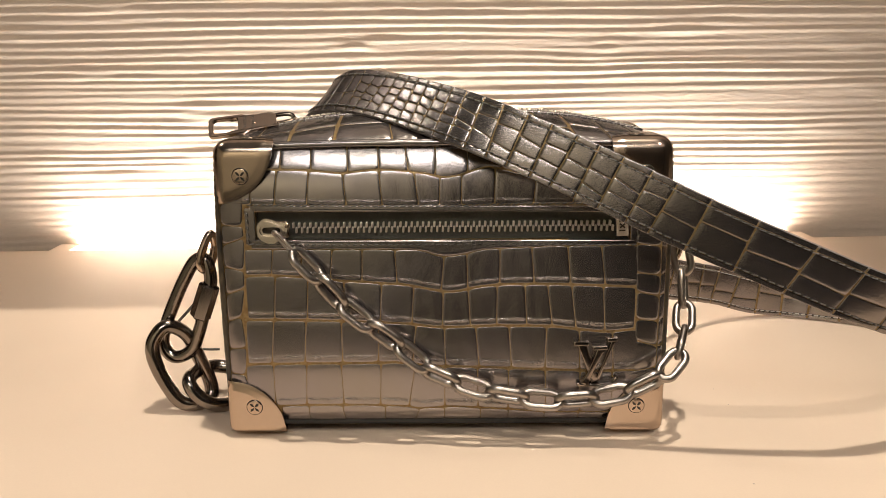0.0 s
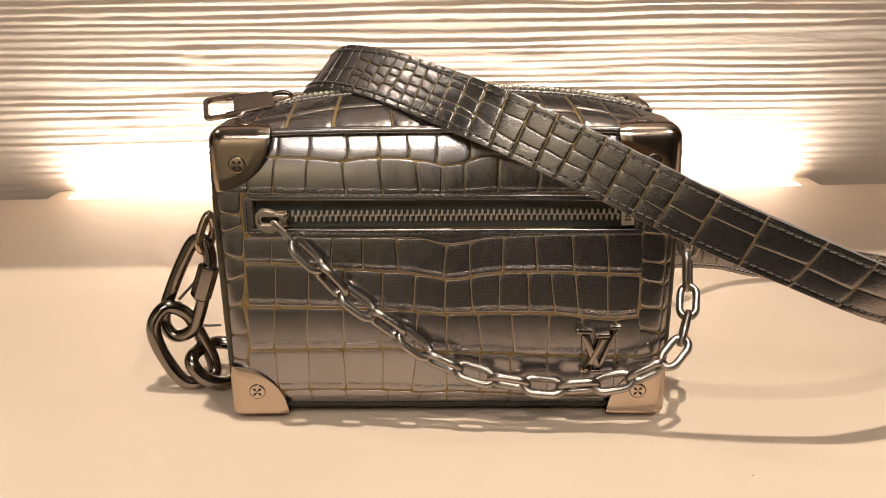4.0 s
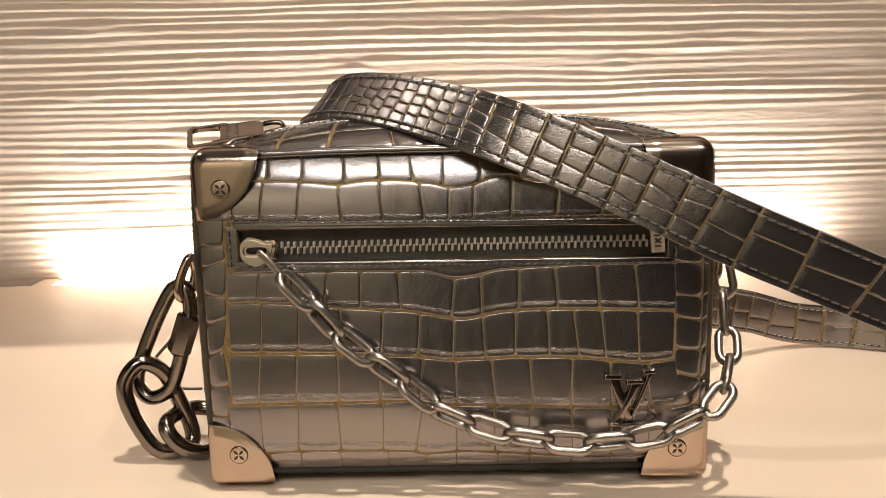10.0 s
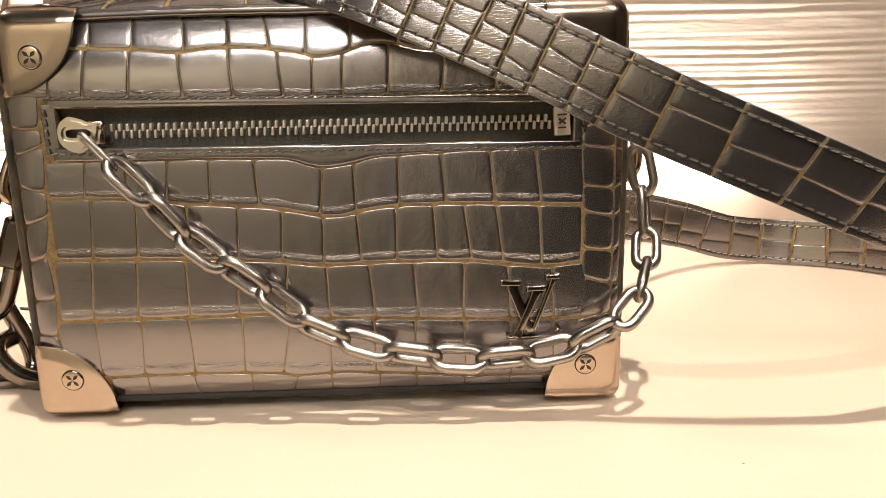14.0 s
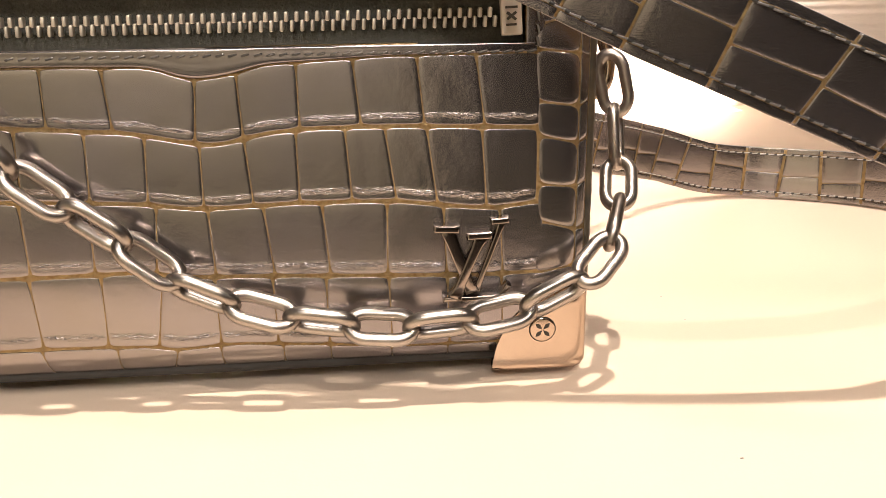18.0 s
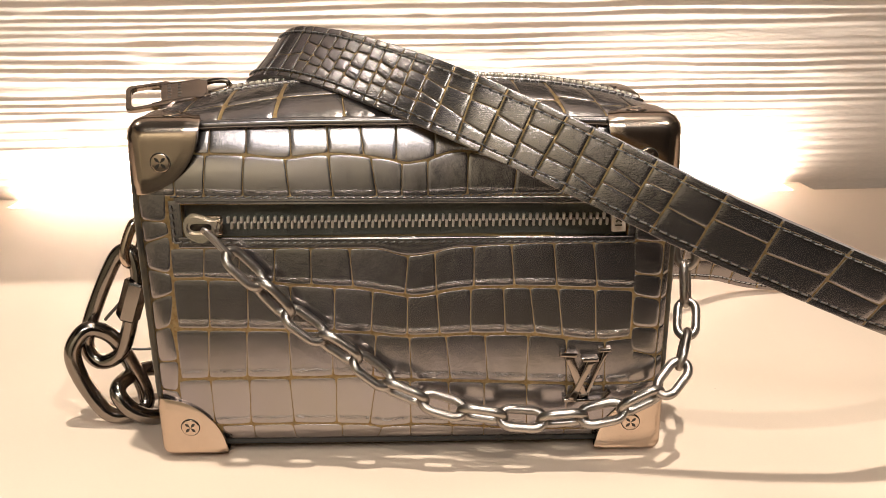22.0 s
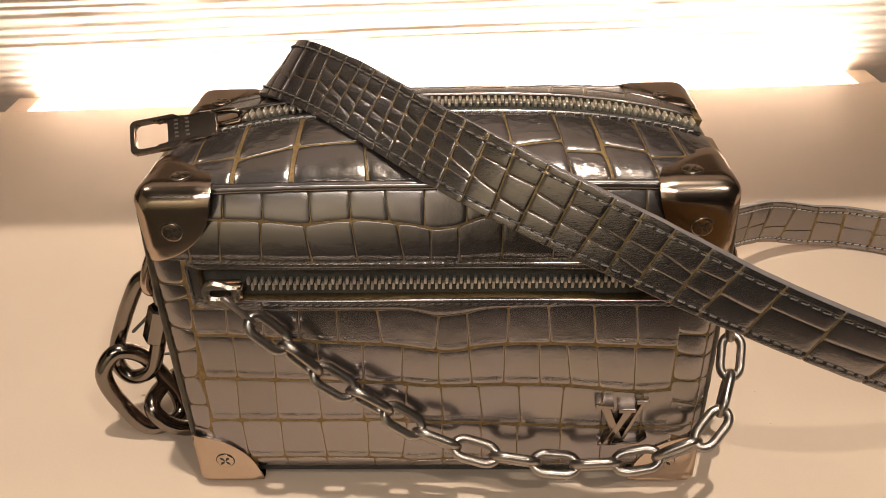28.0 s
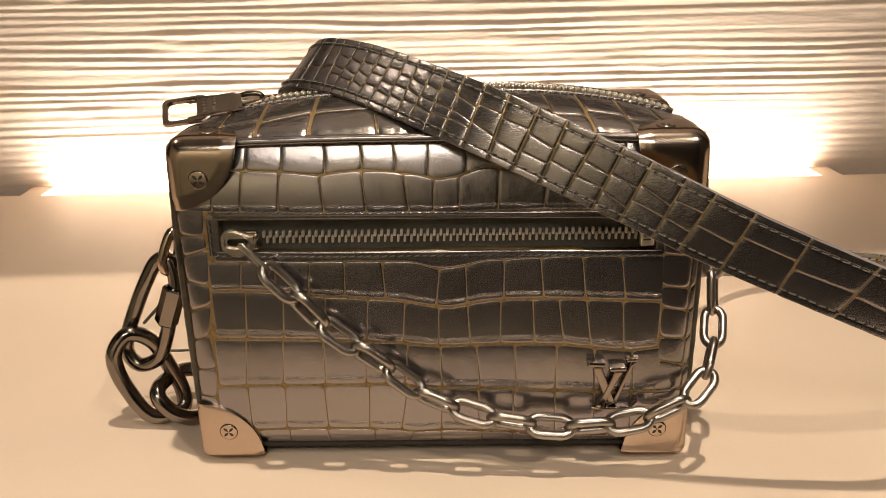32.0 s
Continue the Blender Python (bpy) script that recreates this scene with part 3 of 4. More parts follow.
# piping round the box
for y, tilt in ((0.0050, 1), (DEPTH - 0.0015, 0)):
    bagpart("piping", edge_rope([(-0.083, y - 0.0003 * tilt, 0.1195), (-0.04, y - 0.0003 * tilt, 0.1205), (0, y - 0.0003 * tilt, 0.1206), (0.04, y - 0.0003 * tilt, 0.1204), (0.083, y - 0.0003 * tilt, 0.1194)], 0.0016), LEATHER, label="rolled grey leather edge of the lid")
    for sx in (-1, 1):
        bagpart("piping", edge_rope([(sx * 0.0907, y - 0.0022 * tilt, 0.004), (sx * 0.0911, y - 0.0026 * tilt, 0.045), (sx * 0.0911, y - 0.0026 * tilt, 0.085), (sx * 0.0905, y - 0.0018 * tilt, 0.113)], 0.0012), PIPING)
    bagpart("piping", edge_rope([(-0.088, y - 0.0001 * tilt, 0.0016), (0, y - 0.0003 * tilt, 0.0012), (0.088, y - 0.0001 * tilt, 0.0014)], 0.0008), PIPING)

# ---- scales of the front ----
MM = 0.001


def curve_of(knots):
    kx, kz = np.array(knots, float).T * MM
    fx = np.linspace(-0.092, 0.092, 185)
    fz = np.interp(fx, kx, kz)
    fz = np.convolve(np.pad(fz, 3, "edge"), np.ones(7) / 7, "valid")
    return lambda x: float(np.interp(x, fx, fz))


C_TOP = curve_of([(-90, 119.3), (90, 119)])
C_12 = curve_of([(-90, 111), (-67, 110.8), (-53, 110.4), (-40, 109), (-30, 110.3), (-21, 110.4), (-12, 109.4), (-4, 108.3), (-1, 106.9), (7, 107.9), (16, 111), (21, 111), (31, 108.4), (60, 108), (90, 108)])
C_2S = curve_of([(-90, 97.2), (-78, 96.7), (-22, 95.9), (6, 95.8), (34, 96.4), (90, 96.4)])
C_S3 = curve_of([(-90, 79.4), (-32, 79.3), (-9, 78.7), (-2, 76), (2, 75.7), (10, 76.9), (15, 78.6), (44, 80), (90, 80.2)])
C_34 = curve_of([(-90, 67.2), (-71, 67.7), (-56, 66.9), (-42, 65.4), (-25, 64.2), (-14, 63.2), (-2, 60.5), (4, 59.9), (15, 62.3), (25, 63.1), (44, 63.2), (63, 62.6), (90, 61.5)])
C_45 = curve_of([(-90, 48.8), (-63, 48.6), (-41, 48.3), (-14, 46.7), (-3, 45), (5, 45), (21, 45.5), (44, 45.3), (54, 44.1), (67, 42.7), (75, 43.6), (90, 45)])
C_56 = curve_of([(-90, 28), (-80, 29.3), (-58, 29.7), (-35, 29.8), (-19, 30), (-3, 28), (9, 27.7), (32, 26.8), (64, 25.8), (90, 26.3)])
C_67 = curve_of([(-90, 10.6), (-71, 10.7), (-56, 11.1), (-36, 11.1), (-16, 10.4), (-12, 9.2), (4, 10.2), (24, 8.9), (44, 7.1), (90, 7.3)])
C_BOT = curve_of([(-90, 2.2), (90, 1.6)])
rng = random.Random(4)


def row_pads(low, high, joints, ends, gap_low, gap_high, fold, h=0.00016):
    """One row of scales between two curves; joints: low and high end of each seam across it."""
    stops = [(ends[0], ends[0]), *joints, (ends[1], ends[1])]

    def surf(x, w):
        z0, z1 = low(x) + gap_low, high(x) - gap_high
        return front_surf(x, z0 + (z1 - z0) * w)

    for (a0, a1), (b0, b1) in zip(stops, stops[1:]):
        q = [(a0 * MM, 0), (b0 * MM, 0), (b1 * MM, 1), (a1 * MM, 1)]
        bm = pad(surf, q, (0.00007, 0.00007, 0.0, 0.0), h, 12, fold, rounding=0.10, rng=rng, top_fade=0.45)
        bagpart("scale", bm, LEATHER, front_panel).matrix_basis = BAG0


G = 0.00038
row_pads(C_12, C_TOP, [(-64.9, -64.7), (-52.5, -52.6), (-37.7, -38.2), (-25.3, -25.9), (-13.6, -14.9), (-2.9, -2.9), (10, 10), (24, 24), (38, 38), (52, 52), (64, 64)], (-70, 70), G * 0.7, 0.0001, 0.0)
row_pads(C_2S, C_12, [(-77, -77), (-67.5, -66.2), (-54.4, -53.4), (-38.5, -39.8), (-24.1, -25.4), (-9.5, -11.3), (-1.3, -1), (7.5, 7.5), (20.7, 21), (36.2, 37.5), (52, 52), (66, 66), (77, 77)], (-89.5, 89.5), 0.0002, G * 0.7, 0.2)
row_pads(C_34, C_S3, [(-70.2, -69.1), (-58, -57.1), (-46.1, -44.9), (-33.2, -32.8), (-18.9, -19.7), (-1, 0.4), (9.9, 9.5), (22.9, 23), (37, 35.7), (51.7, 50.2), (65.7, 63.7)], (-80.8, 78.6), G, 0.0010, 0.5)
row_pads(C_45, C_34, [(-69.9, -68.7), (-56.3, -55.3), (-41.3, -40.5), (-26.2, -25.3), (-13.2, -12.2), (-0.6, -0.2), (10.9, 10), (21.7, 21.9), (34.1, 33.2), (44.6, 42.4), (54.3, 52.1), (66.1, 65)], (-81, 78.2), G, G, 0.5)
row_pads(C_56, C_45, [(-72, -70.4), (-58.2, -56.9), (-42.4, -42.3), (-27.5, -26.9), (-13.3, -11.5), (0.5, 0.1), (14.5, 13), (27.9, 26.8), (41.8, 42.3), (56.3, 55.7), (70.1, 69.3)], (-82, 79.8), G, G, 0.5)
row_pads(C_67, C_56, [(-71.5, -71.5), (-58.3, -57.5), (-42.5, -43.1), (-27.1, -26.4), (-15.1, -12.2), (0, 0), (14, 13.8), (26.6, 26.7), (42.3, 42), (56.7, 56.4), (70.2, 69.8)], (-83, 81), G * 0.8, G, 0.35)
row_pads(C_BOT, C_67, [(-57.4, -57.4), (-42.1, -43.1), (-25.6, -25.1), (-12.9, -10.7), (-0.2, -0.3), (14.9, 15.1), (26.7, 26.7), (42.2, 41.9), (56.4, 56.3)], (-69, 69), 0.0, G * 0.8, 0.0)
# narrow rounded scales down both edges
for lo, hi, cuts in ((-90.2, -81.0, [98, 88.3, 81, 70.6, 60, 48.3, 36, 25, 19.5]), (78.4, 90.4, [96, 87.3, 79.1, 67, 58.5, 47.5, 37.2, 26.7, 21])):
    out, inn = (lo, hi) if lo < 0 else (hi, lo)
    tilt = [rng.uniform(-3.0, 3.0) for _ in cuts]
    reach = [inn - (2.2 if inn < 0 and z < 50 else 0) + rng.uniform(-0.6, 1.4) * (1 if inn < 0 else -1) for z in cuts]
    step = 1 if lo < 0 else -1
    rim = out + (2.3 if lo > 0 else 0.2) * step
    for k in range(len(cuts) - 1):
        z1, z0, t1, t0 = cuts[k], cuts[k + 1], tilt[k], tilt[k + 1]
        # one rounded cell, and a sliver between it and the piping
        inner = [(rim, z0 - t0 * 0.4), (reach[k + 1], z0 + t0), (reach[k], z1 + t1), (rim, z1 - t1 * 0.4)]
        outer = [(out, z0 + 0.6 * t1), (rim, z0 - t0 * 0.4), (rim, z1 - t1 * 0.4), (out, z1 + 0.6 * t0)]
        for q, g, r in ((inner, 0.00012, 0.22), (outer, 0.00008, 0.1))[: 2 if lo > 0 else 1]:
            if lo > 0:
                q = [q[1], q[0], q[3], q[2]]
            q = [(x * MM, z * MM) for x, z in q]
            bagpart("scale", pad(front_surf, q, (g, g, 0.00018, 0.00018), 0.00018, 11, rounding=r, rng=rng, top_fade=0.6), LEATHER, front_panel).matrix_basis = BAG0
# smooth leather lips above and below the pocket zipper
def lip_high(x, z):
    return front_surf(x, z + slot_edge(x))


def lip_low(x, w):
    z0, z1 = C_S3(x) - 0.0007, SLOT[2] + 0.0002 + slot_edge(x)
    return front_surf(x, z0 + (z1 - z0) * w)


for surf, z0, z1, g, h in ((lip_high, 93.6 * MM, 96.0 * MM, 0.0001, 0.0007), (lip_low, 0, 1, 0.00004, 0.0008)):
    bagpart("lip", pad(surf, [(-78 * MM, z0), (78 * MM, z0), (78 * MM, z1), (-78 * MM, z1)], (g, g, 0, 0), h, 70, rounding=0.0, rng=rng), LEATHER, front_panel).matrix_basis = BAG0
for x0, x1 in ((-80, -75.6), (75, 79.5)):
    bagpart("lip", pad(front_surf, [(x0 * MM, 80.5 * MM), (x1 * MM, 80.5 * MM), (x1 * MM, 95.5 * MM), (x0 * MM, 95.5 * MM)], (0.0002, 0.0001, 0, 0), 0.00012, 8, rounding=0.05, rng=rng), LEATHER, front_panel).matrix_basis = BAG0
for zf in (lambda x: C_2S(x) + 0.0002, lambda x: 0.0802 + slot_edge(x)):
    bm = bmesh.new()
    stitches(bm, front_surf, [(x, zf(x)) for x in np.linspace(-0.0785, 0.078, 60)], 0.0021, 0.0007, 0.00055, 0.00085, 0.25)
    bagpart("stitching", bm, THREAD, label="dark waxed thread stitching")
for x in (-0.0787, 0.0778):
    bm = bmesh.new()
    stitches(bm, front_surf, [(x, z) for z in np.linspace(0.0805, 0.0955, 12)], 0.0021, 0.0007, 0.00055, 0.0008, 0.2)
    bagpart("stitching", bm, THREAD)

# scales of the lid: crosswise seams, one seam along
lid_cross = [-88.5, -76, -62, -43.5, -22, -6, 10, 24, 40, 52, 66, 78, 88.5]


def lid_pads(y_lo, y_mid, y_hi, owner, lean, fold):
    for i, (a, b) in enumerate(zip(lid_cross, lid_cross[1:])):
        m0, m1 = (y_mid + rng.uniform(-3, 3)), (y_mid + rng.uniform(-3, 3))
        l0, l1 = lean * (1 if a > -30 else 0.0), lean * (1 if -30 < b < 80 else 0.0)
        g = 0.0006 if i in (2, 3) else 0.0003
        for z0, z1, z2, z3, k in ((y_lo, y_lo, m1, m0, 0), (m0, m1, y_hi, y_hi, 1)):
            q = [((a + l0 * (1 - k)) * MM, z0 * MM), ((b + l1 * (1 - k)) * MM, z1 * MM), ((b - l1 * k) * MM, z2 * MM), ((a - l0 * k) * MM, z3 * MM)]
            bagpart("scale", pad(top_surf, q, (g, 0.0006 if i in (1, 2) else 0.0003, 0.0003, 0.0003), 0.00036, 20, fold, rounding=0.08, rng=rng, top_fade=0.3, wrinkle=0.30), LEATHER, owner).matrix_basis = BAG0


lid_pads(6.0, 18.0, 35.2, lid_front, 2.2, 0.1)
lid_pads(51.0, 64.0, 78.8, lid_back, -2.0, 0.0)
for y in (ZIP_Y - ZIP_HALF - 0.0008, ZIP_Y + ZIP_HALF + 0.0008):
    bm = bmesh.new()
    stitches(bm, top_surf, [(x, y) for x in np.linspace(-0.085, 0.085, 70)], 0.0021, 0.0008, 0.00055, 0.0007, 0.2)
    bagpart("stitching", bm, THREAD_LIGHT, label="pale thread stitching beside the zipper")
    bm = bmesh.new()
    inward = 0.0006 if y < ZIP_Y else -0.0006
    tube(bm, [top_surf(x, y + inward)[0] + v3(0, 0, 0.0002) for x in np.linspace(-0.086, 0.086, 60)], 0.0009, sides=8)
    bagpart("binding", bm, LEATHER)
# sides and back, plainer grids
for surf, owner, uu, vv in ((left_surf, left_panel, np.linspace(0.004, DEPTH - 0.004, 6), [0.004, 0.026, 0.045, 0.063, 0.080, 0.098, 0.1145]),
                            (right_surf, right_panel, np.linspace(0.004, DEPTH - 0.004, 6), [0.004, 0.026, 0.045, 0.063, 0.080, 0.098, 0.1145]),
                            (back_surf, back_panel, np.linspace(-0.088, 0.088, 12), [0.004, 0.026, 0.045, 0.063, 0.080, 0.098, 0.1145])):
    for a, b in zip(uu, uu[1:]):
        for c, d in zip(vv, vv[1:]):
            j = [rng.uniform(-0.001, 0.001) for _ in range(4)]
            bagpart("scale", pad(surf, [(a + j[0], c), (b + j[1], c), (b + j[2], d), (a + j[3], d)], (0.0005, 0.0005, 0.0008, 0.0008), 0.0004, 6, rng=rng), LEATHER, owner).matrix_basis = BAG0

# ---- pocket zipper ----
bm = bmesh.new()
slab(bm, by_height(lambda x, z: v3(x, 0.0042 + 0.0006 * math.cos((z - 0.0878) * 400), z + slot_edge(x))), np.linspace(-0.077, 0.0765, 30), np.linspace(0.0806, 0.0952, 8), None, 0.0008)
tape = bagpart("zipper_tape", bm, TAPE, label="black woven tape behind the pocket slot", angle=50)
bm = bmesh.new()
block(bm, (-0.00047, -0.0011, -0.00112), (0.00047, 0.0010, 0.00112), 0.0003, 3)
tooth = part("tooth", bm, TEETH, tape, "steel zipper tooth")
tooth.matrix_basis = BAG0 @ Matrix.Translation((-0.0605, 0.0020, 0.0881))
for i in range(1, 114):
    x = -0.0605 + i * 0.00114
    again(tooth, tape, BAG0 @ Matrix.Translation((x, 0.0020, 0.0871 + (0.0010 if i % 2 == 0 else -0.0010))) @ Matrix.Rotation(radians(4), 4, "Y") @ Matrix.Diagonal((1.0, 1.0, 1.0, 1.0) if i % 2 == 0 else (0.92, 0.9, 1.12, 1.0)))
# top zipper
lid_tooth = None
for i in range(0, 130):
    x = -0.0665 + i * 0.00118
    z = top_z(x, ZIP_Y)
    dz = (top_z(x + 0.001, ZIP_Y) - top_z(x - 0.001, ZIP_Y)) / 0.002
    m = Matrix.Translation((x, ZIP_Y - 0.042 + (0.0014 if i % 2 else -0.0014), z + 0.0005 - SHELF_Z)) @ Matrix.Rotation(-math.atan(dz), 4, "Y")
    if lid_tooth is None:
        bm = bmesh.new()
        block(bm, (-0.00048, -0.0019, -0.0007), (0.00048, 0.0019, 0.0007), 0.0003, 2)
        lid_tooth = part("tooth", bm, TEETH, bag, "dark steel zipper tooth")
        lid_tooth.matrix_basis = m
    else:
        again(lid_tooth, bag, m)

# slider of the pocket zipper: a plate behind, and a broad cast loop with a dark opening
bm = bmesh.new()
block(bm, (-0.0052, -0.0012, -0.0034), (0.0062, 0.0006, 0.0034), 0.0007, 2)
slider = part("zipper_slider", bm, GUNMETAL, bag, "shiny metal zipper slider", angle=40)
slider.matrix_basis = BAG0 @ Matrix.Translation((-0.0680, -0.0006, 0.0870))
bm = bmesh.new()
outer = spline([(-0.0063, 0.0), (-0.0056, 0.0028), (-0.0030, 0.0048), (0.0004, 0.0042), (0.0030, 0.0031), (0.0058, 0.0030), (0.0062, 0.0012), (0.0056, -0.0010), (0.0050, -0.0030), (0.0024, -0.0042), (-0.0002, -0.0055), (-0.0030, -0.0050), (-0.0056, -0.0030)], 48, closed=True)[0]
hole = spline([(-0.0040, 0.0), (-0.0034, 0.0011), (-0.0010, 0.0013), (0.0022, 0.0012), (0.0031, 0.0002), (0.0024, -0.0010), (-0.0008, -0.0012), (-0.0034, -0.0010)], 48, closed=True)[0]
lathe_frame(bm, [tuple(q) for q in outer], [tuple(q) for q in hole], 0.0026, 0.38, 4)
bm.transform(Matrix.Translation((0, -0.0026, 0)) @ Matrix.Rotation(math.pi / 2, 4, "X"))
part("loop", bm, BRIGHT, slider, "bright cast loop of the slider", angle=60)
bm = bmesh.new()
block(bm, (0.0048, -0.0030, 0.0008), (0.0068, -0.0006, 0.0030), 0.0005, 2)
part("bridge", bm, GUNMETAL, slider)
# dark block puts the shade into the loop's opening
bm = bmesh.new()
block(bm, (-0.0042, -0.0022, -0.0014), (0.0032, -0.00125, 0.0014), 0.0003, 1)
part("recess", bm, DARKMETAL, slider)
# end stop plate
bm = bmesh.new()
block(bm, (-0.0024, -0.0008, -0.0042), (0.0024, 0.0012, 0.0042), 0.0004, 2)
stop = part("end_stop", bm, PLATE, bag, "small pale metal end plate with an engraved mark", smooth=False)
stop.matrix_basis = BAG0 @ Matrix.Translation((0.0718, 0.0003, 0.0872)) @ Matrix.Rotation(radians(-9), 4, "X") @ Matrix.Rotation(radians(-2), 4, "Y")
bm = bmesh.new()
for lo, hi, turn in (((-0.0013, -0.0012, -0.0004), (0.0013, -0.0008, 0.0002), 40), ((-0.0013, -0.0012, -0.0003), (0.0013, -0.0008, 0.0003), -35), ((-0.0014, -0.0012, 0.0016), (0.0014, -0.0008, 0.0021), 0), ((-0.0014, -0.0012, -0.0022), (0.0010, -0.0008, -0.0017), 0)):
    block(bm, lo, hi, m=Matrix.Rotation(radians(turn), 4, "Y"))
part("mark", bm, ENGRAVE, stop, smooth=False)

# ---- metal corners with flower-slot screws ----
def corner_mesh(rx, ry, rz, round_r=0.0058, lip=0.0009, p=2.1, n=20):
    """A shell over a box corner at the origin whose faces run along +x, +y and +z."""
    bm = bmesh.new()

    def rounded(q):
        inner = np.maximum(q, round_r)
        d = q - inner
        return inner + round_r * unit(d) if np.linalg.norm(d) > 1e-9 else q

    rad = (rx, ry, rz)
    for axis in range(3):
        a, b = (axis + 1) % 3, (axis + 2) % 3
        rows = []
        for i in range(n + 1):
            th = math.pi / 2 * i / n
            ca, sa = math.cos(th) ** (2 / p), math.sin(th) ** (2 / p)
            row = []
            for j in range(13):
                r = (j / 12) ** 0.8
                q = np.zeros(3)
                q[a], q[b] = rad[a] * ca * r, rad[b] * sa * r
                q = rounded(q)
                if r > 0.93:
                    q[axis] += 0.00035
                row.append(bm.verts.new(q))
            q = np.zeros(3)
            q[a], q[b] = rad[a] * ca * 1.012, rad[b] * sa * 1.012
            q = rounded(q)
            q[axis] += lip * 0.5
            row.append(bm.verts.new(q))
            q2 = q.copy()
            q2[axis] += lip
            row.append(bm.verts.new(q2))
            rows.append(row)
        for r0, r1 in zip(rows, rows[1:]):
            for j in range(14):
                f = (r0[j], r1[j], r1[j + 1], r0[j + 1])
                if j == 0:
                    bm.faces.new((r0[0], r1[1], r0[1]))
                else:
                    bm.faces.new(f)
    bmesh.ops.remove_doubles(bm, verts=bm.verts, dist=0.00006)
    bmesh.ops.recalc_face_normals(bm, faces=bm.faces)
    return bm


def screw(parent, m):
    bm = bmesh.new()
    disc(bm, 0.0032, 0.0006, m, lip=0.12)
    head = part("screw", bm, GUNMETAL, parent, "round screw head with a flower-shaped slot", angle=40)
    # slots are dark low petals; the recess's shade is in their colour
    bm = bmesh.new()
    for a in range(4):
        t = m @ Matrix.Rotation(math.pi / 4 + a * math.pi / 2, 4, "Z")
        ring = [(0.0001, 0.0), (0.0008, 0.00032), (0.0014, 0.00060), (0.0019, 0.00046), (0.0026, 0.0), (0.0019, -0.00046), (0.0014, -0.00060), (0.0008, -0.00032)]
        lowv = [bm.verts.new(t @ Vector((x, y, 0.00056))) for x, y in ring]
        topv = [bm.verts.new(t @ Vector((x * 0.98, y * 0.92, 0.00064))) for x, y in ring]
        bm.faces.new(topv)
        for j in range(8):
            bm.faces.new((lowv[j], lowv[(j + 1) % 8], topv[(j + 1) % 8], topv[j]))
    part("flower_slot", bm, SLOTSHADE, head, smooth=False)
    # dark ring in place of the shaded groove
    bm = bmesh.new()
    ring = [m @ Vector((0.0033 * math.cos(a), 0.0033 * math.sin(a), 0.0001)) for a in np.linspace(0, 2 * math.pi, 32, endpoint=False)]
    tube(bm, ring, 0.00015, closed=True, sides=6)
    part("rim", bm, SLOTSHADE, head, "dark ring as the shaded groove round the screw head")


OUT = 0.0014
for sx in (-1, 1):
    for sz in (-1, 1):
        for sy in (-1, 1):
            dims = (0.0248, 0.026, 0.0252) if sz > 0 else (0.0242, 0.026, 0.0236)
            bm = corner_mesh(*dims, round_r=0.0064 if sz > 0 else 0.0036)
            cx, cy, cz = sx * (HALF + OUT), (-OUT if sy < 0 else DEPTH + OUT), (-0.0016 if sz < 0 else TOP + OUT + (0.001 if sy < 0 else 0.0016))
            m = Matrix.Translation((cx, cy, cz)) @ Matrix.Diagonal((-sx, -sy, -sz, 1))
            bmesh.ops.transform(bm, matrix=m, verts=bm.verts)
            bmesh.ops.recalc_face_normals(bm, faces=bm.faces)
            c = bagpart("corner_guard", bm, GUNMETAL, None, "polished dark metal corner guard", angle=55)
            spots = [(Vector((-sx * 0.0118, 0, -sz * (0.0143 if sz > 0 else 0.0124))), Vector((0, sy, 0)))]
            spots.append((Vector((0, -sy * 0.0125, -sz * 0.0105)), Vector((sx, 0, 0))))
            if sz > 0:
                spots.append((Vector((-sx * (0.0144 if sy < 0 else 0.0124), -sy * (0.0095 if sy < 0 else 0.0180), 0)), Vector((0, 0, sz))))
            for off, nrm in spots:
                q = nrm.to_track_quat("Z", "Y").to_matrix().to_4x4()
                screw(c, BAG0 @ Matrix.Translation(Vector((cx, cy, cz)) + off - nrm * 0.0001) @ q)

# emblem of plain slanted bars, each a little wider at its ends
def bar(bm, x0, z0, x1, z1, w, y0, y1, flare=0.5):
    d = unit((x1 - x0, z1 - z0))
    n = v3(-d[1], d[0])
    length = math.hypot(x1 - x0, z1 - z0)
    line = [(length * k, w / 2 * (1 + flare * abs(2 * k - 1) ** 4)) for k in np.linspace(0, 1, 11)]
    outline = [v3(x0, z0) + d * q + n * r for q, r in line] + [v3(x0, z0) + d * q - n * r for q, r in line[::-1]]
    rings = [[bm.verts.new((p[0], y, p[1])) for p in outline] for y in (y0, y1)]
    k = len(outline)
    bm.faces.new(rings[0])
    bm.faces.new(rings[1][::-1])
    for j in range(k):
        bm.faces.new((rings[0][(j + 1) % k], rings[0][j], rings[1][j], rings[1][(j + 1) % k]))
    bmesh.ops.recalc_face_normals(bm, faces=bm.faces)
    rim = [e for e in bm.edges if all(abs(v.co.y - y0) < 1e-6 for v in e.verts)]
    bmesh.ops.bevel(bm, geom=rim, offset=0.00042, segments=3, affect="EDGES", profile=0.6)


